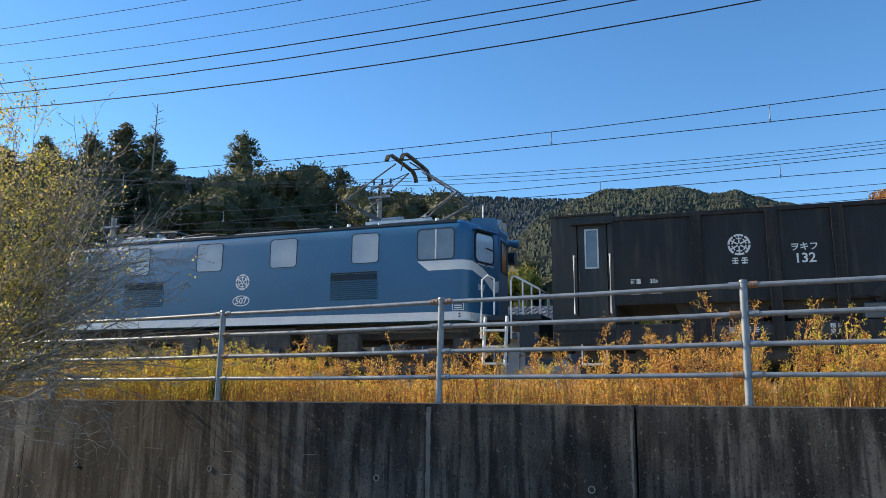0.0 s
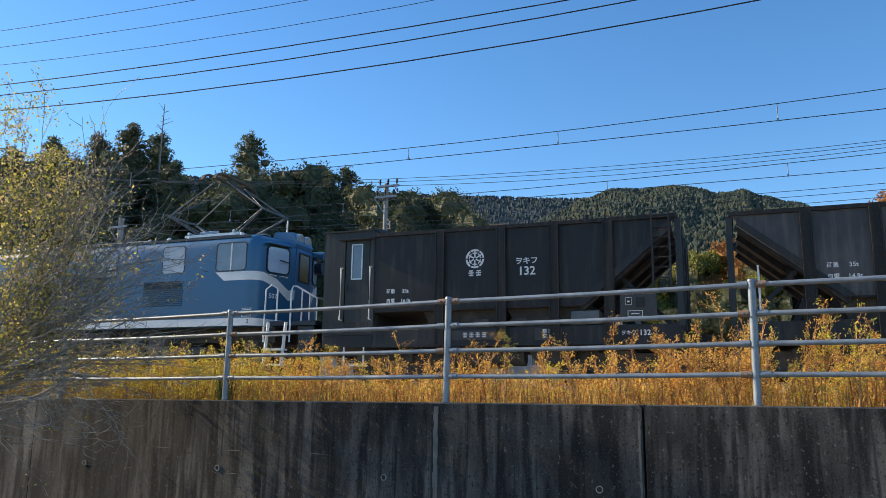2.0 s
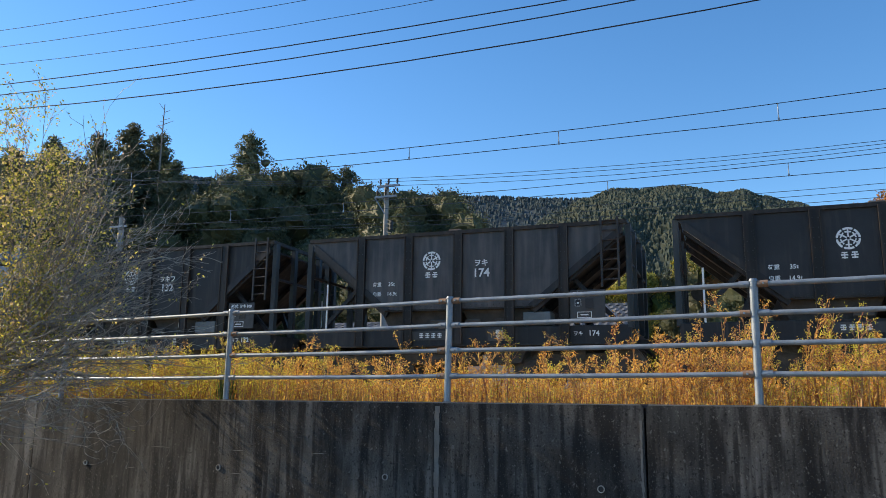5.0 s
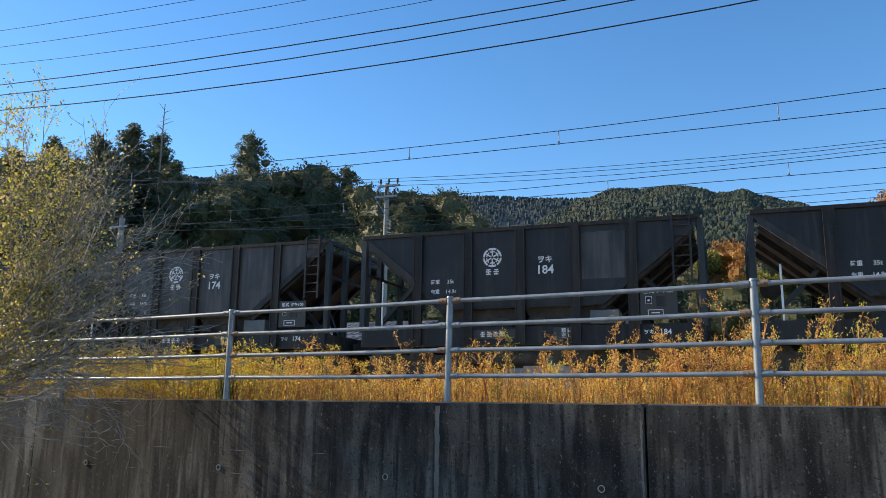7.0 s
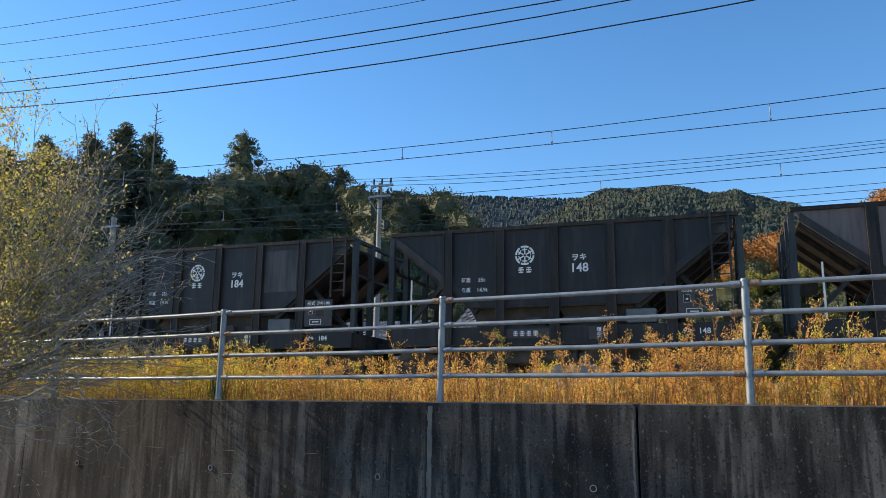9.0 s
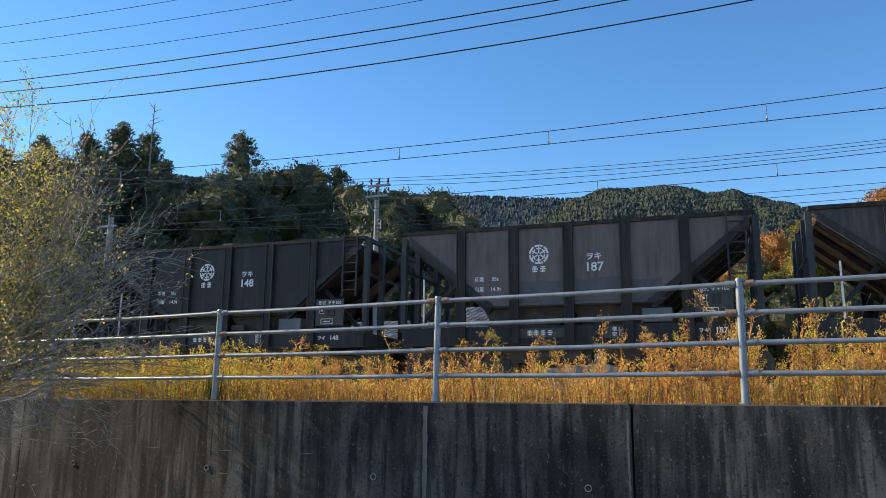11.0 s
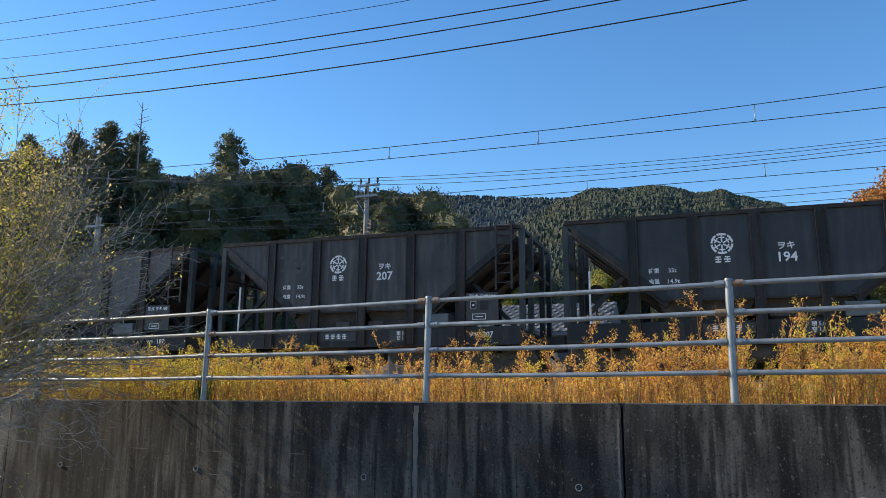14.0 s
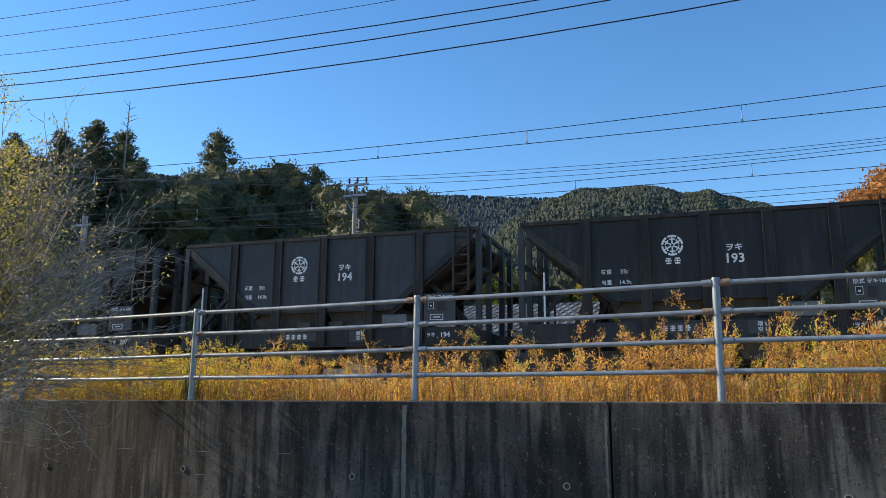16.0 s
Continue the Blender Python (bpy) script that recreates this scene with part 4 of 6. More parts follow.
def build_wagons():
    first = brake_van()
    MOVING.append((first, 0.53))
    plain = thing("hopper_wagon", "black hopper wagon with sloped open ends", "hopper wagon", "hopper wagons of the train")
    hopper(plain, -3.23, 3.23, 3.04, (-2.12, -1.09, -0.07, 0.95, 1.97), -3.09)
    wagons = [plain] + [copy_thing(plain, Matrix.Identity(4)) for _ in range(6)]
    names = (("174", "14.9", "dull black hopper wagon with faint grey patches"), ("184", "14.9", "black hopper wagon with sloped open ends"), ("148", "14.9", "clean black hopper wagon with riveted ribs"),
             ("187", "14.9", "rust-brown stained black hopper wagon"), ("207", "14.9", "black hopper wagon with peeling patches and rust"), ("194", "14.9", "dark grey black hopper wagon with sloped ends"), ("193", "14.9", "black hopper wagon with sloped open ends"))
    for i, (wg, (no, tare, label)) in enumerate(zip(wagons, names)):
        tagged(wg, label)
        number(wg, "ヲキ", no, tare)
        paint = {"187": RUSTED, "207": DUSTY, "174": DUSTY, "194": GREYED}.get(no)
        if paint:
            for o in wg.children:
                if o.name.split(".")[0] in ("side_sheet",):
                    o.material_slots[0].link = "OBJECT"
                    o.material_slots[0].material = paint
        touch_up(wg, no)
        MOVING.append((wg, 0.53 + PITCH * (i + 1)))


build_wagons()


# ---- the locomotive ----
def plan(off=0.0, n=7):
    """Outline of the body from above, going round; straight sides, rounded corners, three-sided ends."""
    # near side to the right end, then mirrored
    q = [(0.0, -1.365), (4.71, -1.365)]
    c0, c1, c2 = Vector((4.71, -1.365)), Vector((4.92, -1.365)), Vector((4.98, -1.14))
    q += [tuple((c0 * (1 - u) ** 2 + c1 * 2 * u * (1 - u) + c2 * u * u)) for u in [i / n for i in range(1, n + 1)]]
    q += [(5.10, -0.80), (5.215, -0.50), (5.27, -0.38), (5.29, 0.0)]
    right = q + [(x, -y) for x, y in reversed(q[:-1])]
    full = right + [(-x, -y) for x, y in right[1:-1]]
    pts = []
    m = len(full)
    for i in range(m):
        a, b, c = Vector(full[i - 1]), Vector(full[i]), Vector(full[(i + 1) % m])
        t = (c - a).normalized()
        pts.append((b.x + t.y * off, b.y - t.x * off))
    return pts


def band(path, z0, z1):
    """A thin painted strip along a path in plan; z0, z1: functions or heights."""
    s = Shape()
    k = len(path)
    for i, (x, y) in enumerate(path):
        a = z0(i, x, y) if callable(z0) else z0
        b = z1(i, x, y) if callable(z1) else z1
        s.v += [(x, y, a), (x, y, b)]
    s.f = [(2 * i, 2 * i + 2, 2 * i + 3, 2 * i + 1) for i in range(k - 1)]
    return s


def rounded(x0, x1, z0, z1, r, n=4):
    pts = []
    for cx, cz, a in ((x1 - r, z0 + r, -90), (x1 - r, z1 - r, 0), (x0 + r, z1 - r, 90), (x0 + r, z0 + r, 180)):
        pts += [(cx + r * math.cos(radians(a + 90 * i / n)), cz + r * math.sin(radians(a + 90 * i / n))) for i in range(n + 1)]
    return pts


def frame_ring(x0, x1, z0, z1, r, w, y0, y1, m=None):
    """A rounded window surround."""
    o, i = rounded(x0 - w, x1 + w, z0 - w, z1 + w, r + w), rounded(x0, x1, z0, z1, r)
    n = len(o)
    s = Shape()
    s.add([(x, y, z) for y in (y0, y1) for loop in (o, i) for x, z in loop],
          [(k, (k + 1) % n, n + (k + 1) % n, n + k) for k in range(n)] + [(2 * n + k, 3 * n + k, 3 * n + (k + 1) % n, 2 * n + (k + 1) % n) for k in range(n)] +
          [(k, 2 * n + k, 2 * n + (k + 1) % n, (k + 1) % n) for k in range(n)] + [(n + k, n + (k + 1) % n, 3 * n + (k + 1) % n, 3 * n + k) for k in range(n)], m)
    return s


def pantograph(lc, cx, raised):
    top = 4.985 if raised else 3.86
    s = Shape()
    for y in (-0.55, 0.55):
        s.beam((cx - 0.75, y, 3.52), (cx + 0.75, y, 3.52), 0.06, 0.06)
    for x in (-0.62, 0.62):
        s.beam((cx + x, -0.55, 3.53), (cx + x, 0.55, 3.53), 0.07, 0.06)
        s.rod((cx + x, -0.62, 3.58), (cx + x, 0.62, 3.58), 0.035, 8)
    for x in (-0.2, 0.05):
        s.rod((cx + x, -0.3, 3.56), (cx + x + 0.28, -0.3, 3.56), 0.05, 10)
    pan = part("pantograph", s, ALU, lc, "grey diamond pantograph raised to the wire" if raised else "grey diamond pantograph folded flat")
    for x in (-0.62, 0.62):
        for y in (-0.5, 0.5):
            ins = Shape()
            for k in range(3):
                ins.rod((cx + x, y, 3.38 + k * 0.04), (cx + x, y, 3.41 + k * 0.04), 0.06, 10, 0.04)
            part("insulator", ins, GALV, pan)
    arms = Shape()
    kx, kz = (1.30, 4.08) if raised else (1.1, 3.66)
    px = 0.5
    for sg in (-1, 1):
        for y in (-0.52, 0.52):
            arms.rod((cx + sg * px, y * 0.55, 3.58), (cx + sg * kx, y, kz), 0.026, 7)
            arms.rod((cx + sg * (px - 0.16), y * 0.6, 3.58), (cx + sg * kx, y * 1.02, kz), 0.012, 6)
            arms.rod((cx + sg * kx, y, kz), (cx + sg * 0.16, y * 0.72, top - 0.12), 0.017, 7)
        arms.rod((cx + sg * kx, -0.56, kz), (cx + sg * kx, 0.56, kz), 0.022, 7)
        arms.rod((cx + sg * kx, -0.5, kz), (cx + sg * 0.16, 0.36, top - 0.12), 0.011, 6)
    part("arm_frame", arms, ARMSTEEL, pan)
    head = Shape()
    for sg in (-1, 1):
        x = cx + sg * 0.17
        pts = [(x, -0.86, top - 0.20), (x, -0.78, top - 0.08), (x, -0.64, top - 0.01), (x, -0.45, top), (x, 0.45, top), (x, 0.64, top - 0.01), (x, 0.78, top - 0.08), (x, 0.86, top - 0.20)]
        for a, b in zip(pts, pts[1:]):
            head.beam(a, b, 0.085, 0.045)
    for y in (-0.36, 0.36):
        head.beam((cx - 0.17, y, top - 0.05), (cx + 0.17, y, top - 0.05), 0.03, 0.03)
        head.rod((cx, y, top - 0.12), (cx, y * 1.3, top - 0.32), 0.014, 6)
    part("collector_head", head, HEADMETAL, pan, "dark curved collector head")


ARMSTEEL = mat("dark_grey_arm_steel", (0.10, 0.105, 0.11), (0.19, 0.195, 0.20), 6, 0.5, 0.4)
RUNGEAR = mat("dusty_running_gear", (0.05, 0.045, 0.040), (0.13, 0.112, 0.095), 7, 0.75, 0, 0.3)
HEADMETAL = mat("worn_collector_copper", (0.05, 0.045, 0.04), (0.16, 0.11, 0.05), 6, 0.5, 0.5)


def locomotive():
    lc = thing("electric_locomotive", "blue electric locomotive with white bands and a raised pantograph", "locomotive")
    # shell
    s = Shape()
    levels = [(1.31, 0), (1.33, 0.004), (3.02, 0), (3.12, -0.015), (3.20, -0.05), (3.26, -0.11), (3.31, -0.21), (3.345, -0.36), (3.37, -0.62)]
    loops = []
    for z, off in levels:
        loop = plan(off)
        loops.append([len(s.v) + i for i in range(len(loop))])
        s.v += [(x, y, z) for x, y in loop]
    n = len(loops[0])
    for a, b in zip(loops, loops[1:]):
        s.f += [(a[i], a[(i + 1) % n], b[(i + 1) % n], b[i]) for i in range(n)]
    s.f += [tuple(reversed(loops[0])), tuple(loops[-1])]
    part("body", s, LOCOBLUE, lc, smooth=35)
    out = plan(0.006)
    part("lower_band", band(out + [out[0]], 1.312, 1.475), LOCOWHITE, lc, "white band along the foot of the body")
    gut = plan(-0.075)
    for a, b in zip(gut, gut[1:] + gut[:1]):
        if abs(a[0]) < 4.95 and abs(b[0]) < 4.95 and abs(a[0] - b[0]) > 0.2:
            part("rain_gutter", Shape().beam((a[0], a[1], 3.265), (b[0], b[1], 3.265), 0.035, 0.05), LOCODARK, lc)
    # cab stripes: a slanted start on each side, dipping to a point on the end
    for sx in (-1, 1):
        path = [(sx * x, y) for x, y in plan(0.007) if x > 4.4]
        path = [(sx * 4.02, -1.372)] + path + [(sx * 4.02, 1.372)]

        def dip(x, y):
            a = abs(y)
            return -0.36 * max(0.0, min(1.0, (0.95 - a) / 0.45)) + 0.26 * max(0.0, min(1.0, (0.42 - a) / 0.42)) if abs(x) > 4.95 else 0.0
        st = band(path, lambda i, x, y: 2.285 + dip(x, y), lambda i, x, y: 2.475 + dip(x, y) * 0.9)
        k = len(path)
        for j in (0, k - 1):
            x, y, z = st.v[2 * j]
            st.v[2 * j] = (x + sx * 0.13, y, z)
            x, y, z = st.v[2 * j + 1]
            st.v[2 * j + 1] = (x - sx * 0.10, y, z)
        part("cab_stripe", st, LOCOWHITE, lc, "white stripe that dips on the end")
    # side windows and louvres, both sides
    for sy in (-1, 1):
        yo, yi = sorted((sy * 1.371, sy * 1.350))
        flip = Matrix.Identity(4) if sy < 0 else Matrix.Rotation(math.pi, 4, "Z")
        for x0, x1, kind in ((-4.67, -3.93, "cab"), (-3.15, -2.52, "w"), (-1.24, -0.60, "w"), (0.60, 1.22, "w"), (2.50, 3.08, "w"), (3.93, 4.67, "cab")):
            z0, z1 = 2.51, 3.10
            w = Shape().prism(rounded(x0, x1, z0, z1, 0.07), -1.368, -1.35, flip)
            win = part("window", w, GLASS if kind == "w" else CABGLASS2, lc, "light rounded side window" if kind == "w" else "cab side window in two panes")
            part("window_frame", frame_ring(x0, x1, z0, z1, 0.07, 0.014 if kind == "w" else 0.022, -1.376, -1.36, flip), LOCODARK, win)
            if kind == "cab":
                part("mullion", Shape().box((x0 + x1) / 2 - 0.012, (x0 + x1) / 2 + 0.018, -1.378, -1.362, z0, z1, flip), LOCOWHITE, win, "pale window bar")
        for x0 in (-3.12, 2.04):
            x1 = x0 + 1.03
            # Near-black backing: shade of the gaps between slats, put into colour.
            lv = Shape().box(x0, x1, -1.367, -1.35, 1.76, 2.33, flip)
            louvre = part("louvre", lv, LOCODARK, lc, "blue slatted ventilation louvre")
            for k in range(13):
                z = 1.785 + k * 0.042
                sl = Shape().add([(x0, -1.369, z + 0.014), (x1, -1.369, z + 0.014), (x1, -1.392, z), (x0, -1.392, z), (x0, -1.369, z - 0.006), (x1, -1.369, z - 0.006)], [(0, 3, 2, 1), (3, 4, 5, 2), (0, 4, 3), (1, 2, 5)], flip)
                part("slat", sl, LOUVREBLUE, louvre)
            rim = Shape().box(x0 - 0.02, x1 + 0.02, -1.38, -1.362, 2.33, 2.35, flip).box(x0 - 0.02, x0, -1.38, -1.362, 1.76, 2.33, flip).box(x1, x1 + 0.02, -1.38, -1.362, 1.76, 2.33, flip)
            part("louvre_frame", rim, LOCOBLUE, louvre)
    # painted marks on the side that is seen
    part("emblem", emblem(-0.05, 2.235, 0.17, -1.3685), WHITEPAINT, lc, "white wheel emblem")
    ov = Shape()
    for k in range(24):
        a0, a1 = 2 * math.pi * k / 24, 2 * math.pi * (k + 1) / 24
        ov.prism([(-0.06 + rx * math.cos(a), 1.835 + rz * math.sin(a)) for a, rx, rz in ((a0, 0.21, 0.115), (a1, 0.21, 0.115), (a1, 0.19, 0.097), (a0, 0.19, 0.097))], -1.372, -1.367)
    plate = part("number_plate", ov, WHITEPAINT, lc, "oval white-rimmed number plate")
    lettering("507", 0.19, -0.06, 1.83, -1.3695, plate, bold=0.015)
    ib = Shape()
    for a in ((4.65, 4.88, 1.67, 1.68), (4.65, 4.88, 1.50, 1.51), (4.65, 4.66, 1.51, 1.67), (4.87, 4.88, 1.51, 1.67), (4.69, 4.84, 1.63, 1.65), (4.69, 4.84, 1.58, 1.60), (4.69, 4.84, 1.535, 1.555)):
        ib.box(a[0], a[1], -1.3735, -1.3675, a[2], a[3])
    part("inspection_stamp", ib, WHITEPAINT, lc)
    lettering("2", 0.11, 4.80, 1.40, -1.3735, lc, LOCODARK)
    # ends
    for sx in (-1, 1):
        def facet(a, b):
            """Frame on an end facet: x along it from a to b, y into the body."""
            a, b = Vector((sx * a[0], a[1], 0)), Vector((sx * b[0], b[1], 0))
            u = (b - a).normalized()
            w = Vector((0, 0, 1)).cross(u) * (1 if sx > 0 else -1)
            m = Matrix((u, w, (0, 0, 1))).transposed().to_4x4()
            return Matrix.Translation(a) @ m, (b - a).length
        for y in (-1, 1):
            m, length = facet((4.985, y * 1.13), (5.215, y * 0.50))
            ya, yb = (-0.02, 0.02)
            win = part("window", Shape().prism(rounded(0.07, length - 0.03, 2.50, 3.06, 0.09), ya, yb, m), ENDGLASS, lc, "cab end window with sky reflection in its colour")
            part("window_frame", frame_ring(0.07, length - 0.03, 2.50, 3.06, 0.09, 0.026, -0.03, 0.03, m), BLACKRUBBER, win, "thick black rubber surround")
            part("wiper", Shape().beam(m @ Vector((length * 0.9, 0.05, 2.76)), m @ Vector((length * 0.55, 0.06, 2.78)), 0.02, 0.02).beam(m @ Vector((length * 0.9, -0.05, 2.76)), m @ Vector((length * 0.55, -0.06, 2.78)), 0.02, 0.02), BLACKRUBBER, win)
            part("visor", Shape().box(0.0, length, -0.16, 0.10, 3.10, 3.13, m), LOCOBLUE, lc, "blue sun visor over the window")
            for k in range(2):
                hx = 0.12 + k * 0.3
                part("grab_handle", Shape().pipe([m @ Vector((hx, 0, 2.42)), m @ Vector((hx, -0.06, 2.43)), m @ Vector((hx + 0.18, -0.06, 2.43)), m @ Vector((hx + 0.18, 0, 2.42))], 0.009, 6), LOCOWHITE, lc)
        xe = 5.295
        a, b = sorted((sx * (xe - 0.05), sx * (xe + 0.004)))
        part("end_door", Shape().box(a, b, -0.33, 0.33, 1.42, 3.12, bev=0.01), LOCOBLUE, lc, "blue end door with a narrow window")
        a, b = sorted((sx * (xe), sx * (xe + 0.012)))
        w = part("window", Shape().box(a, b, -0.2, 0.2, 2.42, 3.02), AMBERGLASS, lc, "narrow door window")
        a, b = sorted((sx * (xe + 0.004), sx * (xe + 0.022)))
        part("window_frame", Shape().box(a, b, -0.235, -0.2, 2.385, 3.055).box(a, b, 0.2, 0.235, 2.385, 3.055).box(a, b, -0.2, 0.2, 2.385, 2.42).box(a, b, -0.2, 0.2, 3.02, 3.055), BLACKRUBBER, w)
        # twin headlamps in a housing on the roof end
        hs = Shape().prism([(sx * 4.62, 3.30), (sx * 5.26, 3.16), (sx * 5.30, 3.24), (sx * 5.20, 3.50), (sx * 4.72, 3.53)], -0.36, 0.36)
        hl = part("headlamp_housing", hs, LOCOBLUE, lc)
        for y in (-0.17, 0.17):
            part("headlamp", Shape().rod((sx * 5.22, y, 3.37), (sx * 5.285, y, 3.355), 0.11, 16, 0.118), LAMPGLASS, hl, "round clear headlamp", smooth=40)
            part("lamp_rim", Shape().rod((sx * 5.19, y, 3.375), (sx * 5.268, y, 3.36), 0.135, 16), ALU, hl)
        part("horn", Shape().rod((sx * 5.09, 0.55, 3.18), (sx * 5.46, 0.62, 3.12), 0.03, 10, 0.10), LOCOBLUE, lc)
        part("marker_lamp", Shape().rod((sx * 5.10, 0.85, 2.86), (sx * 5.34, 0.85, 2.86), 0.13, 14, 0.15), LOCODARK, lc)
        part("aerial", Shape().rod((sx * 4.9, -0.15, 3.5), (sx * 4.9, -0.15, 3.84), 0.018, 8), ALU, lc)
        # end deck with rails, steps
        a, b = sorted((sx * 5.2, sx * 6.33))
        part("deck", Shape().box(a, b, -1.2, 1.2, 1.30, 1.40, bev=0.01), LOCODARK, lc)
        part("buffer_beam", Shape().box(*sorted((sx * 5.9, sx * 6.28)), -1.15, 1.15, 0.72, 1.30, bev=0.02), LOCODARK, lc)
        for y in (-1, 1):
            rail = Shape().pipe([(sx * 5.78, y * 1.28, 0.95), (sx * 5.78, y * 1.28, 2.02), (sx * 5.80, y * 1.24, 2.12), (sx * 5.86, y * 1.2, 2.12), (sx * 6.28, y * 1.12, 1.88), (sx * 6.30, y * 0.45, 1.88)], 0.019, 8)
            for x, yy, zt in ((5.98, 1.18, 2.05), (6.14, 1.14, 1.97), (6.29, 1.1, 1.88), (6.30, 0.45, 1.88)):
                rail.rod((sx * x, y * yy, 1.38), (sx * x, y * yy, zt), 0.016, 8)
            part("hand_rail", rail, LOCOWHITE, lc, "white painted deck hand rail")
            part("hand_rail", Shape().pipe([(sx * 5.24, y * 1.40, 0.95), (sx * 5.24, y * 1.42, 1.15), (sx * 5.26, y * 1.42, 2.05), (sx * 5.36, y * 1.38, 2.14), (sx * 5.46, y * 1.3, 2.08), (sx * 5.46, y * 1.3, 1.4)], 0.019, 8), LOCOWHITE, lc, "white painted hand rail")
            st = Shape()
            for x in (5.27, 5.69):
                st.beam((sx * x, y * 1.40, 0.45), (sx * (x + 0.03), y * 1.34, 1.36), 0.03, 0.06)
            steps = part("steps", st, LOCOWHITE, lc, "white painted steps")
            for z in (0.47, 0.78, 1.08):
                part("tread", Shape().box(*sorted((sx * 5.26, sx * 5.72)), min(y * 1.24, y * 1.44), max(y * 1.24, y * 1.44), z, z + 0.035), LOCOWHITE, steps)
        coupler(lc, sx * 6.28, sx)
        lettering("507", 0.15, 0, 0, 0, lc).matrix_local = Matrix.Translation((sx * 5.083, -0.885, 1.98)) @ Matrix.Rotation(radians(69 if sx > 0 else -69), 4, "Z")
    # roof: hatch box, walkway strips, wiring
    h = Shape().add([(-0.95, -0.62, 3.33), (1.45, -0.62, 3.33), (1.45, 0.62, 3.33), (-0.95, 0.62, 3.33), (-0.95, -0.45, 3.53), (1.2, -0.45, 3.53), (1.2, 0.45, 3.53), (-0.95, 0.45, 3.53)], [(0, 1, 5, 4), (1, 2, 6, 5), (2, 3, 7, 6), (3, 0, 4, 7), (4, 5, 6, 7)])
    part("roof_hatch", h, ROOFGREY, lc, "grey raised roof hatch")
    for sx in (-1, 1):
        part("roof_walkway", Shape().box(*sorted((sx * 1.7, sx * 4.7)), -0.72, -0.5, 3.40, 3.43).box(*sorted((sx * 1.7, sx * 4.7)), 0.5, 0.72, 3.40, 3.43), ROOFGREY, lc)
    pp = Shape().pipe([(-4.6, -0.8, 3.40), (-1.2, -0.8, 3.42)], 0.022, 8).pipe([(-2.7, -0.35, 3.5), (-1.1, -0.35, 3.5)], 0.018, 8)
    for x in (-4.4, -3.5, -2.6, -1.6):
        pp.rod((x, -0.8, 3.34), (x, -0.8, 3.42), 0.03, 8)
    part("roof_conduit", pp, ALU, lc)
    for x in (-3.6, -1.8, 1.9, 3.0):
        part("roof_lug", Shape().rod((x, -1.17, 3.27), (x, -1.17, 3.36), 0.03, 8), ALU, lc)
    pantograph(lc, 3.15, True)
    pantograph(lc, -3.6, False)
    und = Shape().box(-5.2, 5.2, -0.9, 0.9, 1.0, 1.31)
    und.box(-1.1, 1.1, -1.25, 1.25, 0.45, 1.2, bev=0.03)
    und.rod((-1.0, -1.15, 0.7), (0.9, -1.15, 0.7), 0.2, 14)
    part("underframe", und, DARKSTEEL, lc)
    bogie(lc, -3.4, 2.3), bogie(lc, 3.4, 2.3)
    for cx in (-3.4, 3.4):
        for d in (-1.15, 1.15):
            box = part("axle_box", Shape().box(cx + d - 0.17, cx + d + 0.17, -1.06, -0.92, 0.28, 0.60, bev=0.03).rod((cx + d, -1.10, 0.43), (cx + d, -1.04, 0.43), 0.10, 12), RUNGEAR, lc, "dusty brown axle box")
            sp = Shape()
            for k in range(5):
                sp.box(cx + d - 0.42 + k * 0.07, cx + d + 0.42 - k * 0.07, -1.04, -0.94, 0.66 + k * 0.025, 0.682 + k * 0.025)
            part("leaf_spring", sp, RUNGEAR, box)
        part("brake_cylinder", Shape().rod((cx - 0.30, -1.08, 0.78), (cx + 0.25, -1.08, 0.78), 0.12, 14).rod((cx + 0.25, -1.08, 0.78), (cx + 0.60, -1.08, 0.74), 0.03, 8), RUNGEAR, lc, smooth=40)
        part("equaliser_beam", Shape().prism([(cx - 1.0, 0.50), (cx - 0.7, 0.36), (cx + 0.7, 0.36), (cx + 1.0, 0.50), (cx + 1.0, 0.58), (cx + 0.65, 0.46), (cx - 0.65, 0.46), (cx - 1.0, 0.58)], -1.0, -0.93), RUNGEAR, lc)
    part("brake_pipe", Shape().pipe([(-4.9, -1.2, 1.12), (-1.3, -1.2, 1.12), (-1.2, -1.26, 1.22), (1.2, -1.26, 1.22), (1.3, -1.2, 1.12), (4.9, -1.2, 1.12)], 0.022, 8), RUNGEAR, lc)
    for x in (-1.6, -0.3, 1.5, 2.2):
        part("equipment_box", Shape().box(x, x + 0.45, -1.28, -1.05, 0.72, 1.10, bev=0.02), RUNGEAR, lc, "dusty equipment box under the frame")
    for cx in (3.15, -3.6):
        for y in (-0.42, -0.18):
            coils = Shape().rod((cx - 0.44, y, 3.60), (cx + 0.06, y, 3.60), 0.038, 8)
            for k in range(9):
                coils.rod((cx - 0.42 + k * 0.055, y, 3.60), (cx - 0.39 + k * 0.055, y, 3.60), 0.055, 8)
            part("raising_spring", coils, ALU, lc, "coiled pantograph spring")
        for x in (cx - 1.05, cx + 0.95):
            part("roof_insulator", Shape().rod((x, -0.75, 3.36), (x, -0.75, 3.48), 0.06, 10, 0.04), WHITEPAINT, lc, "white porcelain roof insulator")
    part("roof_cable", Shape().pipe([(-1.0, -0.7, 3.46), (-1.6, -0.72, 3.52), (-2.4, -0.72, 3.46), (-2.65, -0.75, 3.48)], 0.018, 6), BLACKRUBBER, lc)
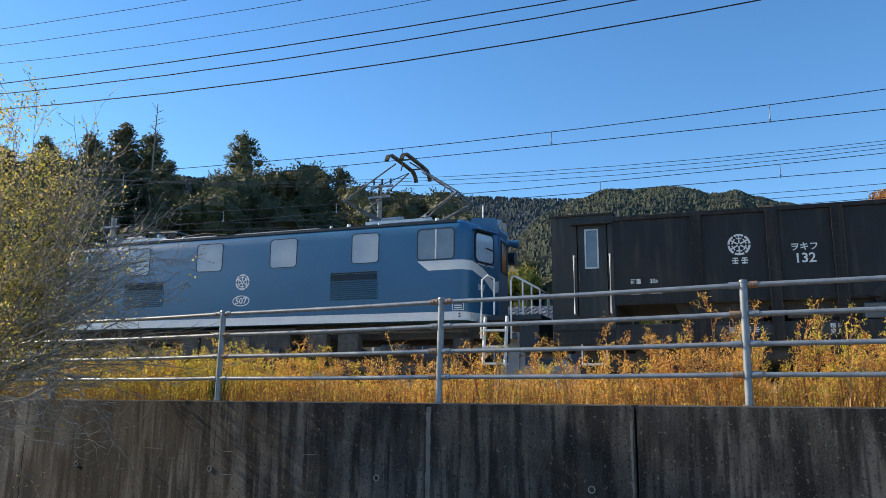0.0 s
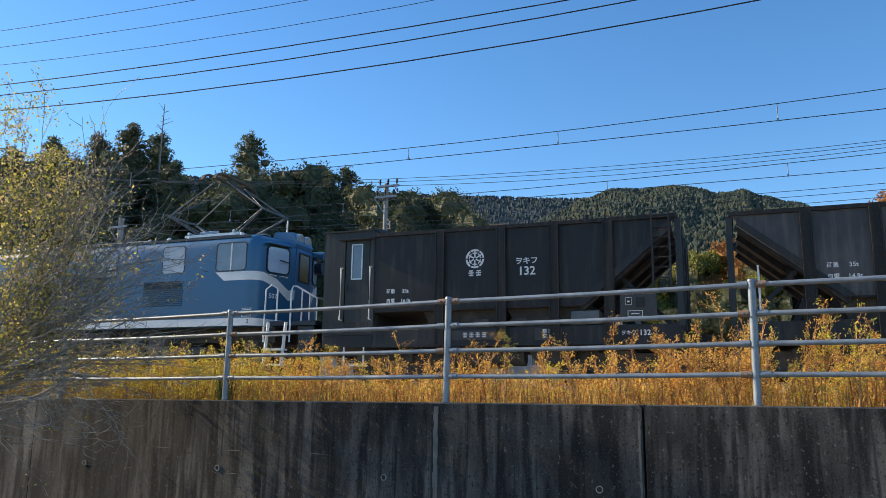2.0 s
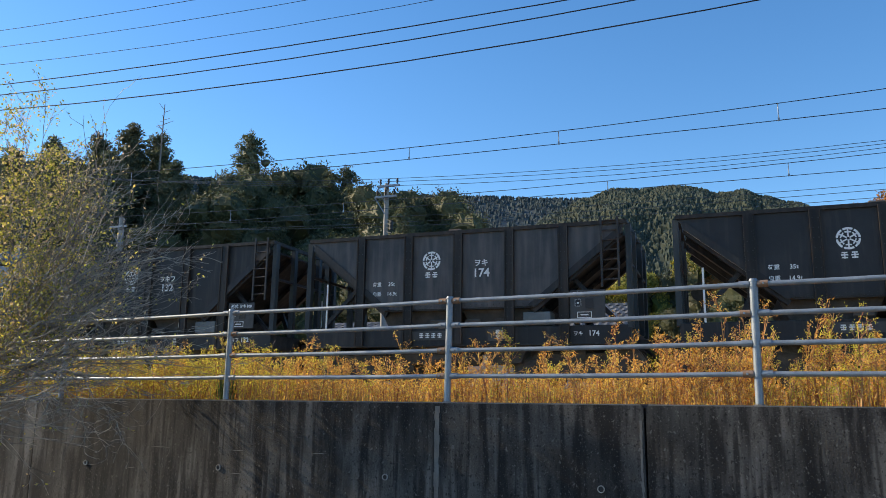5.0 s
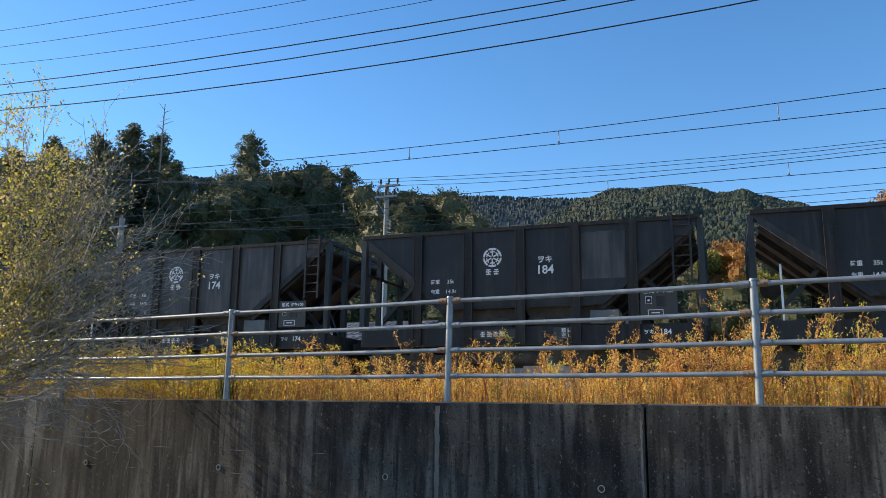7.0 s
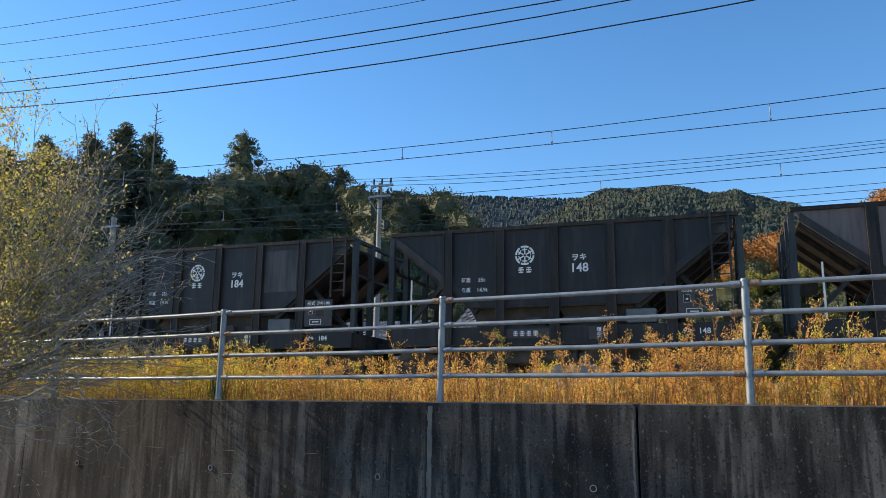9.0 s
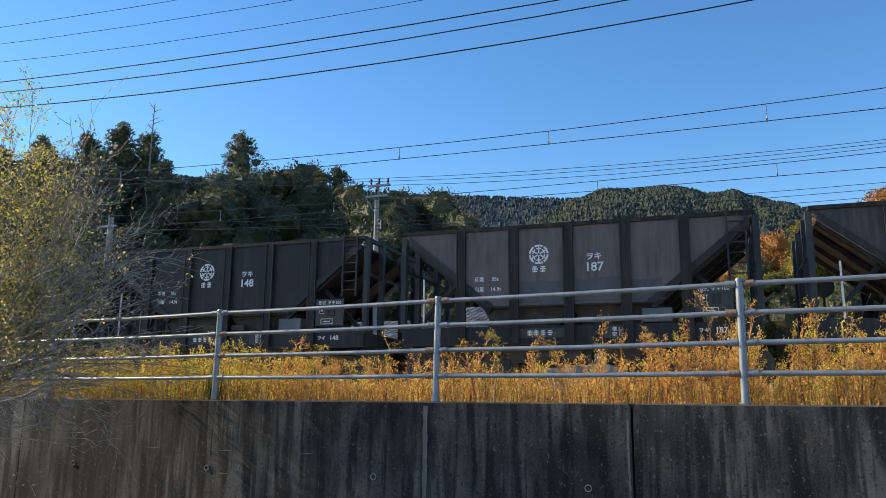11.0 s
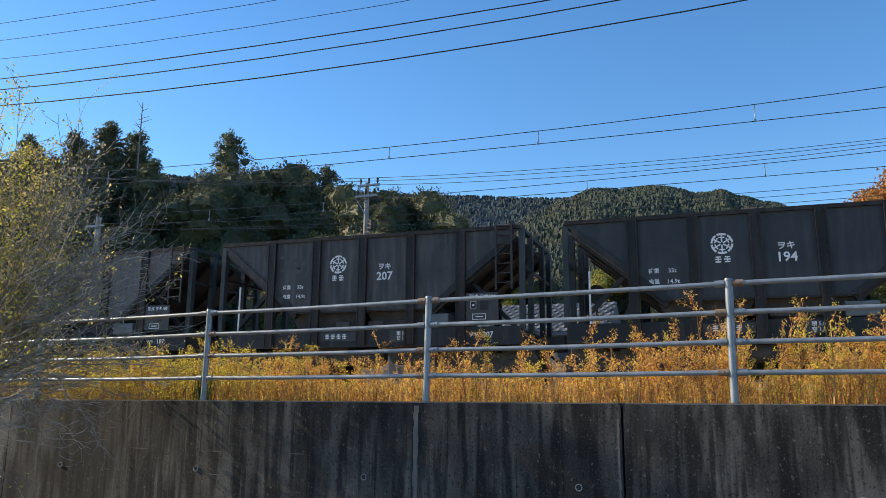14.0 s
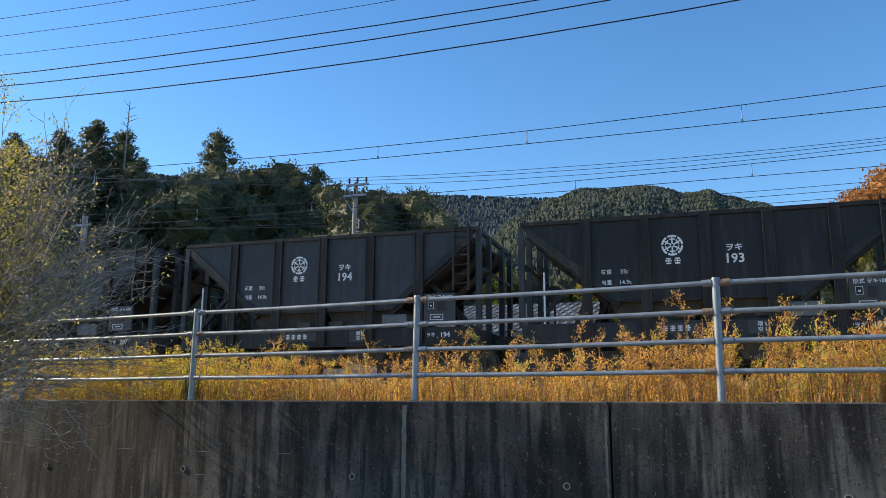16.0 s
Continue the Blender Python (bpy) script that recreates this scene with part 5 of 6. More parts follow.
    for sx in (-1, 1):
        part("sand_box", Shape().box(*sorted((sx * 4.6, sx * 4.95)), -1.15, -0.95, 0.6, 1.0, bev=0.02), DARKSTEEL, lc)
    MOVING.append((lc, -9.81))


# Sky's reflection in the end windows is put into the base colour.
ENDGLASS = mat("painted_sky_glass", (0.36, 0.50, 0.64), (0.46, 0.58, 0.70), 1.2, 0.08, 0, 0, (1, 1, 1), 3, spec=1.0)
AMBERGLASS = mat("amber_tinted_glass", (0.16, 0.12, 0.07), (0.22, 0.17, 0.10), 2, 0.1, 0, 0)
locomotive()


# ---- plants ----
class Foliage:
    """Fast gathering of many blades and stems."""

    def __init__(self):
        self.v, self.f, self.k = [], [], 0

    def blade(self, p, way, length, width, normal):
        side = way.cross(normal)
        if side.length < 1e-5:
            side = Vector((1, 0, 0))
        side = side.normalized() * (width / 2)
        q = p + way * (length * 0.5)
        self.v += [p[:], (q + side)[:], (p + way * length)[:], (q - side)[:]]
        self.f.append((self.k, self.k + 1, self.k + 2, self.k + 3))
        self.k += 4

    def leaf(self, p, way, length, width, normal):
        """A small three-cornered tuft."""
        side = way.cross(normal)
        side = (side.normalized() if side.length > 1e-5 else Vector((1, 0, 0))) * (width / 2)
        self.v += [(p - side)[:], (p + side)[:], (p + way * length)[:]]
        self.f.append((self.k, self.k + 1, self.k + 2))
        self.k += 3

    def stem(self, a, b, r0, r1):
        q = (b - a).to_track_quat("Z", "Y")
        for i in range(3):
            d = q @ Vector((math.cos(2.0944 * i), math.sin(2.0944 * i), 0))
            self.v += [(a + d * r0)[:], (b + d * r1)[:]]
        k = self.k
        self.f += [(k, k + 2, k + 3, k + 1), (k + 2, k + 4, k + 5, k + 3), (k + 4, k, k + 1, k + 5)]
        self.k += 6

    def mesh(self, name, material):
        me = bpy.data.meshes.new(name)
        me.from_pydata(self.v, [], self.f)
        me.materials.append(material)
        me.update()
        return me


def rand_dir(rng, up=0.0):
    while True:
        d = Vector((rng.uniform(-1, 1), rng.uniform(-1, 1), rng.uniform(-1, 1) + up))
        if 0.05 < d.length:
            return d.normalized()


def weeds():
    """Dense dry stalks behind the wall, thicker and taller ones among them, low grass towards the track."""
    rng = random.Random(11)
    gold, green, stems = Foliage(), Foliage(), Foliage()

    def spray(leafy, p, d, n, size):
        for _ in range(n):
            leafy.blade(p + Vector((rng.gauss(0, 0.012), rng.gauss(0, 0.012), rng.gauss(0, 0.012))), (d * 0.5 + rand_dir(rng, 0.3)).normalized(), size * rng.uniform(0.6, 1.3), size * rng.uniform(0.25, 0.5), rand_dir(rng))

    def greenness(x):
        return 0.8 if x < -4.9 else (0.3 if x < -4.2 else (0.10 if x < 0.4 else 0.34))

    for _ in range(5600):
        s, d = rng.uniform(-13.5, 5.0), 0.33 + 2.3 * rng.random() ** 1.5
        base = WALL @ Vector((s, d, 1.45))
        h = rng.uniform(0.16, 0.31) + 0.07 * noise.noise((s * 0.9, d, 2)) + 0.02 * d
        if s < -5.0:
            h *= 1.15
        lean = Vector((rng.gauss(0, 0.10), rng.gauss(0, 0.10), 1)).normalized()
        tip = base + lean * h
        stems.stem(base, tip, 0.0035, 0.0018)
        leafy = green if rng.random() < greenness(s) else gold
        for k in range(15):
            u = rng.uniform(0.05, 1.0)
            spray(leafy, base.lerp(tip, u), lean, 1, 0.027)
        spray(leafy, tip, lean, 6, 0.018)
    spots = [(-0.05, 0.92), (0.12, 0.88), (0.02, 0.78), (0.55, 0.80), (0.62, 0.86), (-0.25, 0.70), (0.85, 0.74), (1.25, 0.78), (1.6, 0.8), (-1.0, 0.74), (-1.25, 0.66), (-1.9, 0.68), (-2.25, 0.78), (-2.12, 0.72), (-1.55, 0.62), (-0.6, 0.62), (-3.1, 0.66), (-2.7, 0.62), (2.0, 0.8), (2.5, 0.74)]
    tall = [(s, rng.uniform(0.3, 0.55), h * 0.94, True) for s, h in spots]
    for _ in range(430):
        s = rng.uniform(-13.5, 5.0)
        tall.append((s, rng.uniform(0.35, 2.6), rng.uniform(0.30, 0.54) + (0.12 if -0.6 < s else 0) + (0.06 if s < -5.4 else 0), False))
    for _ in range(170):
        tall.append((rng.uniform(-10.5, -4.4), rng.uniform(0.35, 1.8), rng.uniform(0.42, 0.74), True))
    for _ in range(80):
        tall.append((rng.uniform(-0.9, 3.2), rng.uniform(0.33, 1.2), rng.uniform(0.40, 0.68), True))
    for s, d, h, bold in tall:
        base = WALL @ Vector((s, d, 1.45))
        p, way = base, Vector((rng.gauss(0, 0.08), rng.gauss(0, 0.08), 1)).normalized()
        leafy = green if rng.random() < greenness(s) else gold
        segs = 5
        for k in range(segs):
            q = p + way * (h / segs)
            stems.stem(p, q, 0.0070 * (1 - k / segs) + 0.0022, 0.0070 * (1 - (k + 1) / segs) + 0.0022)
            for _ in range(5):
                spray(leafy, p.lerp(q, rng.random()), way, 1, 0.030)
            if k >= 1:
                for _ in range(3 if bold else 2):
                    a = p.lerp(q, rng.random())
                    bw = (way * rng.uniform(0.7, 1.2) + rand_dir(rng) * 0.75).normalized()
                    bl = h * rng.uniform(0.12, 0.28) * (1.2 - 0.1 * k)
                    e = a + bw * bl
                    stems.stem(a, e, 0.0038, 0.002)
                    for _ in range(3):
                        t = a.lerp(e, rng.uniform(0.4, 1))
                        e2 = t + (bw + rand_dir(rng) * 0.8).normalized() * bl * 0.4
                        stems.stem(t, e2, 0.0024, 0.0014)
                        spray(leafy, e2, bw, 5, 0.020)
                    for _ in range(2):
                        spray(leafy, a.lerp(e, rng.random()), bw, 2, 0.024)
            p = q
            way = (way + Vector((rng.gauss(0, 0.10), rng.gauss(0, 0.10), 0))).normalized()
        spray(leafy, p, way, 10, 0.021)
    tuft = Foliage()
    for _ in range(90):
        p = WALL @ Vector((-5.27 + rng.gauss(0, 0.07), 0.36 + rng.gauss(0, 0.03), 1.45))
        d = (rand_dir(rng) * 0.16 + Vector((0, 0, 1))).normalized()
        tuft.blade(p, d, rng.uniform(0.22, 0.46), rng.uniform(0.007, 0.013), rand_dir(rng))
    tagged(part("grass_tuft", tuft.mesh("grass_tuft", GRASSGREEN), None), "upright dark green grass tuft beside a fence post", "grass")
    low = Foliage()
    for _ in range(3800):
        x, y = rng.uniform(-22, 8), rng.uniform(9.2, 13.3)
        base = Vector((x, y, 1.46))
        for _ in range(4):
            d = (rand_dir(rng) * 0.35 + Vector((0, 0, 1))).normalized()
            low.blade(base + Vector((rng.gauss(0, 0.04), rng.gauss(0, 0.04), 0)), d, rng.uniform(0.12, 0.34), 0.012, rand_dir(rng))
    tagged(part("dry_weeds", gold.mesh("dry_weeds", WEED), None), "golden dry weeds along the top of the wall", "weeds", "", "stuff")
    tagged(part("leafy_weeds", green.mesh("leafy_weeds", WEEDGREEN), None), "yellow green leaves among the dry weeds", "weeds", "", "stuff")
    tagged(part("weed_stems", stems.mesh("weed_stems", WEEDSTEM), None), "thin red brown stems of the weeds", "weeds", "", "stuff")
    tagged(part("dry_grass", low.mesh("dry_grass", WEED), None), "short dry grass beside the track", "grass", "", "stuff")


def shrub():
    """A tall, almost bare shrub before the wall: fanned stems, long whips, fine twigs, few yellow leaves."""
    rng = random.Random(23)
    sh = thing("shrub", "half bare shrub with grey twigs and few yellow leaves", "shrub")
    leaves, twigs, trunk = Foliage(), Foliage(), Shape()
    base = Vector((-7.75, 6.05, 0.02))

    def leafiness(q):
        """Thick with leaves towards the heart and the upper left, nearly bare at the outer whips."""
        u = max(0.0, min(1.0, (-5.9 - q.x) / 0.8))
        return (0.03 + 0.97 * u) * max(0.10, min(1.0, (q.z - 1.6) / 1.2))

    def grow(p, way, length, r, depth):
        n = (9, 7, 5, 4, 3)[depth]
        for k in range(n):
            q = p + way * (length / n)
            r1 = r * (0.90, 0.86, 0.84, 0.82, 0.8)[depth]
            if depth == 0:
                trunk.rod(p, q, r, 6, r1, cap=False)
            else:
                twigs.stem(p, q, r, r1)
            if depth < 4 and k >= (2, 1, 0, 0)[depth] and rng.random() < (1.0, 0.85, 0.58, 0.22)[depth]:
                d = (way * 1.1 + rand_dir(rng) * (0.75, 0.85, 0.95, 1.0)[depth] + Vector((0.12, 0, 0.04))).normalized()
                grow(q, d, length * rng.uniform(0.30, 0.55), max(0.0034, r1 * 0.62), depth + 1)
            if depth >= 2:
                for _ in range(5):
                    if rng.random() < leafiness(q) * 0.6:
                        leaves.blade(q + rand_dir(rng) * 0.07, (way * 0.3 + rand_dir(rng)).normalized(), rng.uniform(0.022, 0.044), rng.uniform(0.015, 0.027), rand_dir(rng))
            p, r = q, r1
            bend = (0.13, 0.20, 0.26, 0.30, 0.35)[depth]
            way = (way + rand_dir(rng) * bend + Vector((0.03, 0, 0.0 if depth < 2 else 0.05))).normalized()

    for a, length in ((-0.30, 2.3), (-0.16, 2.5), (-0.04, 2.6), (0.08, 2.5), (0.20, 2.4), (0.32, 2.3), (0.44, 2.3), (0.54, 2.25), (0.64, 2.2), (0.74, 2.1), (0.84, 2.0), (0.95, 1.9), (1.06, 1.8), (1.20, 1.7), (1.40, 1.6), (1.62, 1.5)):
        way = Vector((math.sin(a), rng.uniform(-0.22, 0.10), math.cos(a))).normalized()
        grow(base + Vector((rng.gauss(0, 0.15), rng.gauss(0, 0.12), min(1.55, 1.5 * max(0, a)))), way, length, rng.uniform(0.018, 0.030), 0)
    # leafy shoots at the top
    for _ in range(13):
        way = Vector((rng.uniform(-0.25, 0.25), rng.uniform(-0.15, 0.15), 1)).normalized()
        grow(Vector((rng.uniform(-8.2, -6.9), rng.uniform(5.8, 6.2), rng.uniform(2.3, 3.5))), way, rng.uniform(0.9, 1.35), rng.uniform(0.008, 0.012), 1)
    # long bare whips that reach out to the right, upturned above, spread flat over the fence and the wall below
    for _ in range(32):
        z = rng.uniform(1.7, 2.8)
        a = rng.uniform(0.35, 1.2) if z > 2.2 else rng.uniform(0.8, 1.5)
        way = Vector((math.sin(a), rng.uniform(-0.15, 0.10), math.cos(a))).normalized()
        grow(Vector((rng.uniform(-7.1, -6.3), rng.uniform(5.75, 6.1), z)), way, rng.uniform(1.15, 1.65), rng.uniform(0.010, 0.015), 1)
    for _ in range(11):
        way = Vector((1, rng.uniform(-0.2, 0.1), rng.uniform(-0.22, 0.30))).normalized()
        grow(Vector((rng.uniform(-7.5, -6.8), rng.uniform(5.6, 5.95), rng.uniform(1.25, 1.9))), way, rng.uniform(1.2, 1.7), rng.uniform(0.008, 0.014), 1)
    trunk.rod(base + Vector((0, 0, -0.1)), base + Vector((0.05, 0, 1.2)), 0.09, 8, 0.06)
    part("trunk", trunk, BARK, sh)
    part("branchwork", twigs.mesh("branchwork", BARK), None, sh)
    part("foliage", leaves.mesh("foliage", SHRUBLEAF), None, sh, "sparse yellow green leaves")


def lump(c, centre, sx, sz, seed, rng):
    """An uneven, faceted heart of foliage that the outer sprays grow from."""
    n, m = 9, 6
    k = c.k
    for j in range(m + 1):
        th = math.pi * j / m
        for i in range(n):
            a = 2 * math.pi * i / n
            d = Vector((math.sin(th) * math.cos(a), math.sin(th) * math.sin(a), math.cos(th)))
            f = 0.82 + 0.5 * noise.noise(d * 2.3 + Vector((seed, 0, 0))) + rng.uniform(-0.08, 0.08)
            c.v.append((centre.x + d.x * sx * f, centre.y + d.y * sx * f, centre.z + d.z * sz * f))
    for j in range(m):
        for i in range(n):
            c.f.append((k + j * n + i, k + j * n + (i + 1) % n, k + (j + 1) * n + (i + 1) % n, k + (j + 1) * n + i))
    c.k += n * (m + 1)


def conifer_mesh(seed, height, width, sprays=150):
    """Cedar: tufted boughs in loose tiers round the stem, wide to near the rounded tip, with gaps between the tufts."""
    rng = random.Random(seed)
    c = Foliage()
    tiers = 15
    for i in range(tiers):
        u = (i + 0.5) / tiers
        z = height * (0.14 + 0.84 * u)
        reach = width / 2 * (1 - u) ** 0.52 * rng.uniform(0.85, 1.1)
        lump(c, Vector((0, 0, z - 0.3)), reach * 0.55 + 0.1, height / tiers * 0.95, seed + i * 3.1, rng)
        boughs = 8 if u < 0.75 else 5
        for b in range(boughs):
            a = 6.283 * b / boughs + rng.uniform(-0.4, 0.4)
            out = Vector((math.cos(a), math.sin(a), 0))
            r = reach * rng.uniform(0.62, 1.08)
            tip = Vector((0, 0, z)) + out * r * 0.74 + Vector((0, 0, rng.uniform(-0.35, 0.35)))
            size = 0.32 + 0.30 * r * rng.uniform(0.7, 1.1)
            lump(c, tip, size * 0.55, size * 0.38, seed + i + b * 1.7, rng)
            for _ in range(sprays):
                d = rand_dir(rng, 0.25)
                p = tip + Vector((d.x * size, d.y * size, d.z * size * 0.72)) * rng.uniform(0.62, 1.06)
                c.leaf(p, (d + out * 0.5 + rand_dir(rng) * 0.7).normalized(), rng.uniform(0.09, 0.18), rng.uniform(0.07, 0.12), rand_dir(rng, 0.4))
    for _ in range(160):
        p = Vector((rng.gauss(0, 0.16), rng.gauss(0, 0.16), height * rng.uniform(0.91, 1.0)))
        c.leaf(p, rand_dir(rng, 1.0), rng.uniform(0.12, 0.26), 0.08, rand_dir(rng))
    return c


def crown_mesh(seed, height, width, lobes=16, sprays=620, leaf=1.0):
    """Broad crown: many overlapping leafy lobes of uneven size, each with a heart and a shell of small leaves."""
    rng = random.Random(seed)
    c = Foliage()
    mid = Vector((0, 0, height * 0.5))
    for i in range(lobes):
        a, u = rng.uniform(0, 6.283), rng.random()
        rad = width / 2 * math.sqrt(rng.random()) * 0.78
        centre = Vector((math.cos(a) * rad, math.sin(a) * rad, height * (0.26 + 0.62 * u * (1 - 0.5 * rad / (width / 2)))))
        size = width * rng.uniform(0.12, 0.22)
        lump(c, centre, size * 0.78, size * 0.66, seed + i * 2.3, rng)
        away = (centre - mid).normalized()
        n = 0
        while n < sprays:
            d = rand_dir(rng, 0.15)
            if d.dot(away) < -0.25:
                continue
            n += 1
            wob = 0.9 + 0.35 * noise.noise(d * 3 + Vector((i * 1.7, seed, 0)))
            p = centre + Vector((d.x, d.y, d.z * 0.85)) * size * wob * rng.uniform(0.74, 0.97)
            c.leaf(p, (d * 0.5 + rand_dir(rng)).normalized(), leaf * rng.uniform(0.09, 0.17), leaf * rng.uniform(0.08, 0.14), (d + rand_dir(rng) * 0.7).normalized())
    lift = height / max(v[2] for v in c.v)
    c.v = [(x, y, z * lift) for x, y, z in c.v]
    return c


def tree_trunk(height, r, limbs, seed):
    rng = random.Random(seed)
    s = Shape()
    p, rr = Vector((0, 0, -0.6)), r
    for k in range(6):
        q = Vector((rng.gauss(0, 0.05) * k * 0.4, rng.gauss(0, 0.05) * k * 0.4, height * 0.76 * (k + 1) / 6))
        s.rod(p, q, rr, 8, rr * 0.78, cap=False)
        p, rr = q, rr * 0.78
        if k > 0:
            for _ in range(limbs):
                a = rng.uniform(0, 6.28)
                s.rod(q, q + Vector((math.cos(a), math.sin(a), 0.5)) * height * 0.13, rr * 0.4, 5, rr * 0.12, cap=False)
    return s


def forest():
    kinds = {}
    for name, maker, leaf, label, category in (
            ("cedar_a", lambda: conifer_mesh(1, 15, 6.8), CEDAR, "tall dark green cedar on the wooded slope", "tree"),
            ("cedar_b", lambda: conifer_mesh(2, 15, 5.8), CEDAR, "slender dark green cedar on the wooded slope", "tree"),
            ("cedar_c", lambda: conifer_mesh(3, 15, 7.6), CEDAR, "broad dark green cedar on the wooded slope", "tree"),
            ("oak_a", lambda: crown_mesh(4, 10, 7.5, 34, 560), BROADLEAF, "dark evergreen broadleaf tree on the slope", "tree"),
            ("oak_b", lambda: crown_mesh(5, 10, 8.5, 38, 540), BROADLEAF, "dense evergreen broadleaf tree on the slope", "tree"),
            ("maple", lambda: crown_mesh(6, 9, 6.4, 32, 560, 0.9), AUTUMN, "orange red autumn tree beyond the tracks", "tree"),
            ("ginkgo", lambda: crown_mesh(7, 9, 5.0, 26, 520, 0.9), YELLOWTREE, "yellow green autumn tree beyond the tracks", "tree"),
            ("larch", lambda: conifer_mesh(8, 9, 3.6, 110), YELLOWTREE, "yellowing pointed conifer beyond the tracks", "tree")):
        t = thing("cedar_tree" if "cedar" in name else "tree", label, category, "trees beyond the tracks")
        tall = 15 if "cedar" in name else (9 if name in ("maple", "ginkgo", "larch") else 10)
        part("trunk", tree_trunk(tall, 0.28 if tall == 15 else 0.22, 0 if "cedar" in name or name == "larch" else 3, len(name)), TRUNK, t)
        part("crown", maker().mesh("crown", leaf), None, t)
        t.scale = (1, 1, 1)
        kinds[name] = [t, tall, False]

    def plant(kind, az, el, dist, height, turn):
        t, tall, used = kinds[kind]
        a = radians(az)
        x, y = dist * math.sin(a), dist * math.cos(a)
        top = 1.5 + dist * math.tan(radians(el))
        k = height / tall
        m = pose(x, y, top - height, 0, 0, turn)
        if not used:
            t.matrix_basis, kinds[kind][2] = m @ Matrix.Diagonal((k, k, k, 1)), True
            ob = t
        else:
            ob = copy_thing(t, m)
            ob.scale = (k, k, k)
        return ob

    rng = random.Random(31)
    skyline = [("cedar_c", -52.5, 16.2, 58, 15), ("cedar_a", -50.2, 16.4, 55, 14), ("cedar_a", -47.9, 17.4, 52, 14), ("cedar_b", -46.4, 16.4, 56, 13), ("cedar_b", -45.1, 18.1, 54, 15), ("cedar_c", -43.0, 19.0, 55, 16.5), ("cedar_a", -44.2, 17.0, 50, 13), ("cedar_a", -41.2, 18.7, 56, 16), ("cedar_c", -40.0, 16.9, 52, 13.5),
               ("cedar_b", -39.2, 15.9, 50, 12), ("cedar_c", -34.75, 19.45, 56, 15.5), ("oak_a", -37.2, 16.0, 52, 11), ("oak_b", -35.9, 16.6, 50, 11.5), ("oak_a", -33.4, 16.9, 52, 11.5), ("oak_b", -31.4, 17.5, 54, 12.5), ("cedar_c", -29.8, 17.3, 55, 12), ("cedar_a", -28.7, 17.1, 52, 12.5),
               ("cedar_b", -27.5, 17.5, 54, 13), ("oak_a", -26.2, 16.4, 50, 11), ("oak_b", -24.4, 15.9, 52, 11.5), ("oak_a", -22.6, 15.5, 50, 10.5), ("cedar_b", -23.3, 15.7, 55, 11), ("oak_b", -21.1, 15.85, 52, 11), ("oak_a", -19.7, 15.75, 50, 10.5), ("cedar_b", -18.7, 14.9, 50, 10)]
    for kind, az, el, dist, h in skyline:
        plant(kind, az, el + (0.1 if "oak" in kind else -0.25), dist, h, rng.uniform(0, 360))
    for _ in range(20):
        az = rng.uniform(-55, -18.6)
        plant(rng.choice(("cedar_a", "cedar_b", "oak_a", "oak_b", "oak_b")), az, rng.uniform(11.2, 14.8), rng.uniform(42, 48), rng.uniform(8.5, 11), rng.uniform(0, 360))
    for _ in range(10):
        az = rng.uniform(-54, -18.5)
        plant(rng.choice(("oak_a", "oak_b")), az, rng.uniform(8.6, 10.8), rng.uniform(37, 41), rng.uniform(6.0, 7.5), rng.uniform(0, 360))
    for kind, az, el, dist, h in [("cedar_b", -15.6, 12.2, 44, 9), ("oak_a", -13.6, 11.2, 40, 7), ("cedar_a", -16.9, 11.5, 42, 8), ("oak_b", -11.5, 10.0, 38, 6.5), ("ginkgo", -14.6, 10.2, 37, 5.6), ("oak_a", -8.5, 9.6, 38, 6.4), ("ginkgo", -5.6, 9.8, 37, 6.2), ("oak_b", -2.8, 10.2, 38, 6.6),
                                  ("ginkgo", -0.6, 11.2, 38, 7.2), ("maple", 1.0, 11.5, 39, 7.2), ("oak_a", 2.6, 10.4, 36, 6.4), ("maple", 4.5, 12.3, 40, 8.0), ("larch", 6.0, 12.2, 36, 7.4), ("ginkgo", 7.3, 11.0, 35, 6.4), ("ginkgo", 3.6, 9.4, 33, 5), ("oak_b", 5.4, 9.0, 33, 5), ("maple", 9.9, 13.9, 38, 8.8), ("maple", 12.0, 15.6, 38, 10), ("maple", 14.2, 15.2, 39, 9.6),
                                  ("ginkgo", 9.0, 11.4, 34, 6.4), ("ginkgo", 11.2, 12.2, 34, 7), ("oak_a", 13.2, 11.0, 33, 6), ("ginkgo", 15.6, 13.2, 35, 7.6), ("maple", 17.5, 14.0, 40, 9), ("oak_b", -19.8, 9.2, 36, 6), ("oak_b", 8.0, 9.0, 32, 4.6), ("oak_a", -1.6, 8.6, 33, 4.6), ("oak_b", 1.2, 8.8, 33, 4.8), ("oak_a", -10.0, 8.4, 36, 5), ("oak_b", -17.5, 9.0, 37, 5.5)]:
        plant(kind, az, el, dist, h, rng.uniform(0, 360))
    # a dead leader on one of the tall cedars
    s = Shape()
    x, y = 54.5 * math.sin(radians(-41.05)), 54.5 * math.cos(radians(-41.05))
    z0 = 1.5 + 54.5 * math.tan(radians(15.0))
    z1 = 1.5 + 54.5 * math.tan(radians(20.4))
    s.rod((x, y, z0 - 12), (x, y, z1), 0.2, 6, 0.025)
    for k in range(14):
        a = rng.uniform(0, 6.28)
        z = z0 + (z1 - z0) * rng.uniform(0.4, 0.97)
        s.rod((x, y, z), (x + math.cos(a) * rng.uniform(0.3, 0.9), y + math.sin(a) * 0.5, z + rng.uniform(0.0, 0.4)), 0.03, 4, 0.01)
    dead = thing("dead_tree", "bare dead cedar spire above the wood", "tree")
    part("trunk", s, BARK, dead)


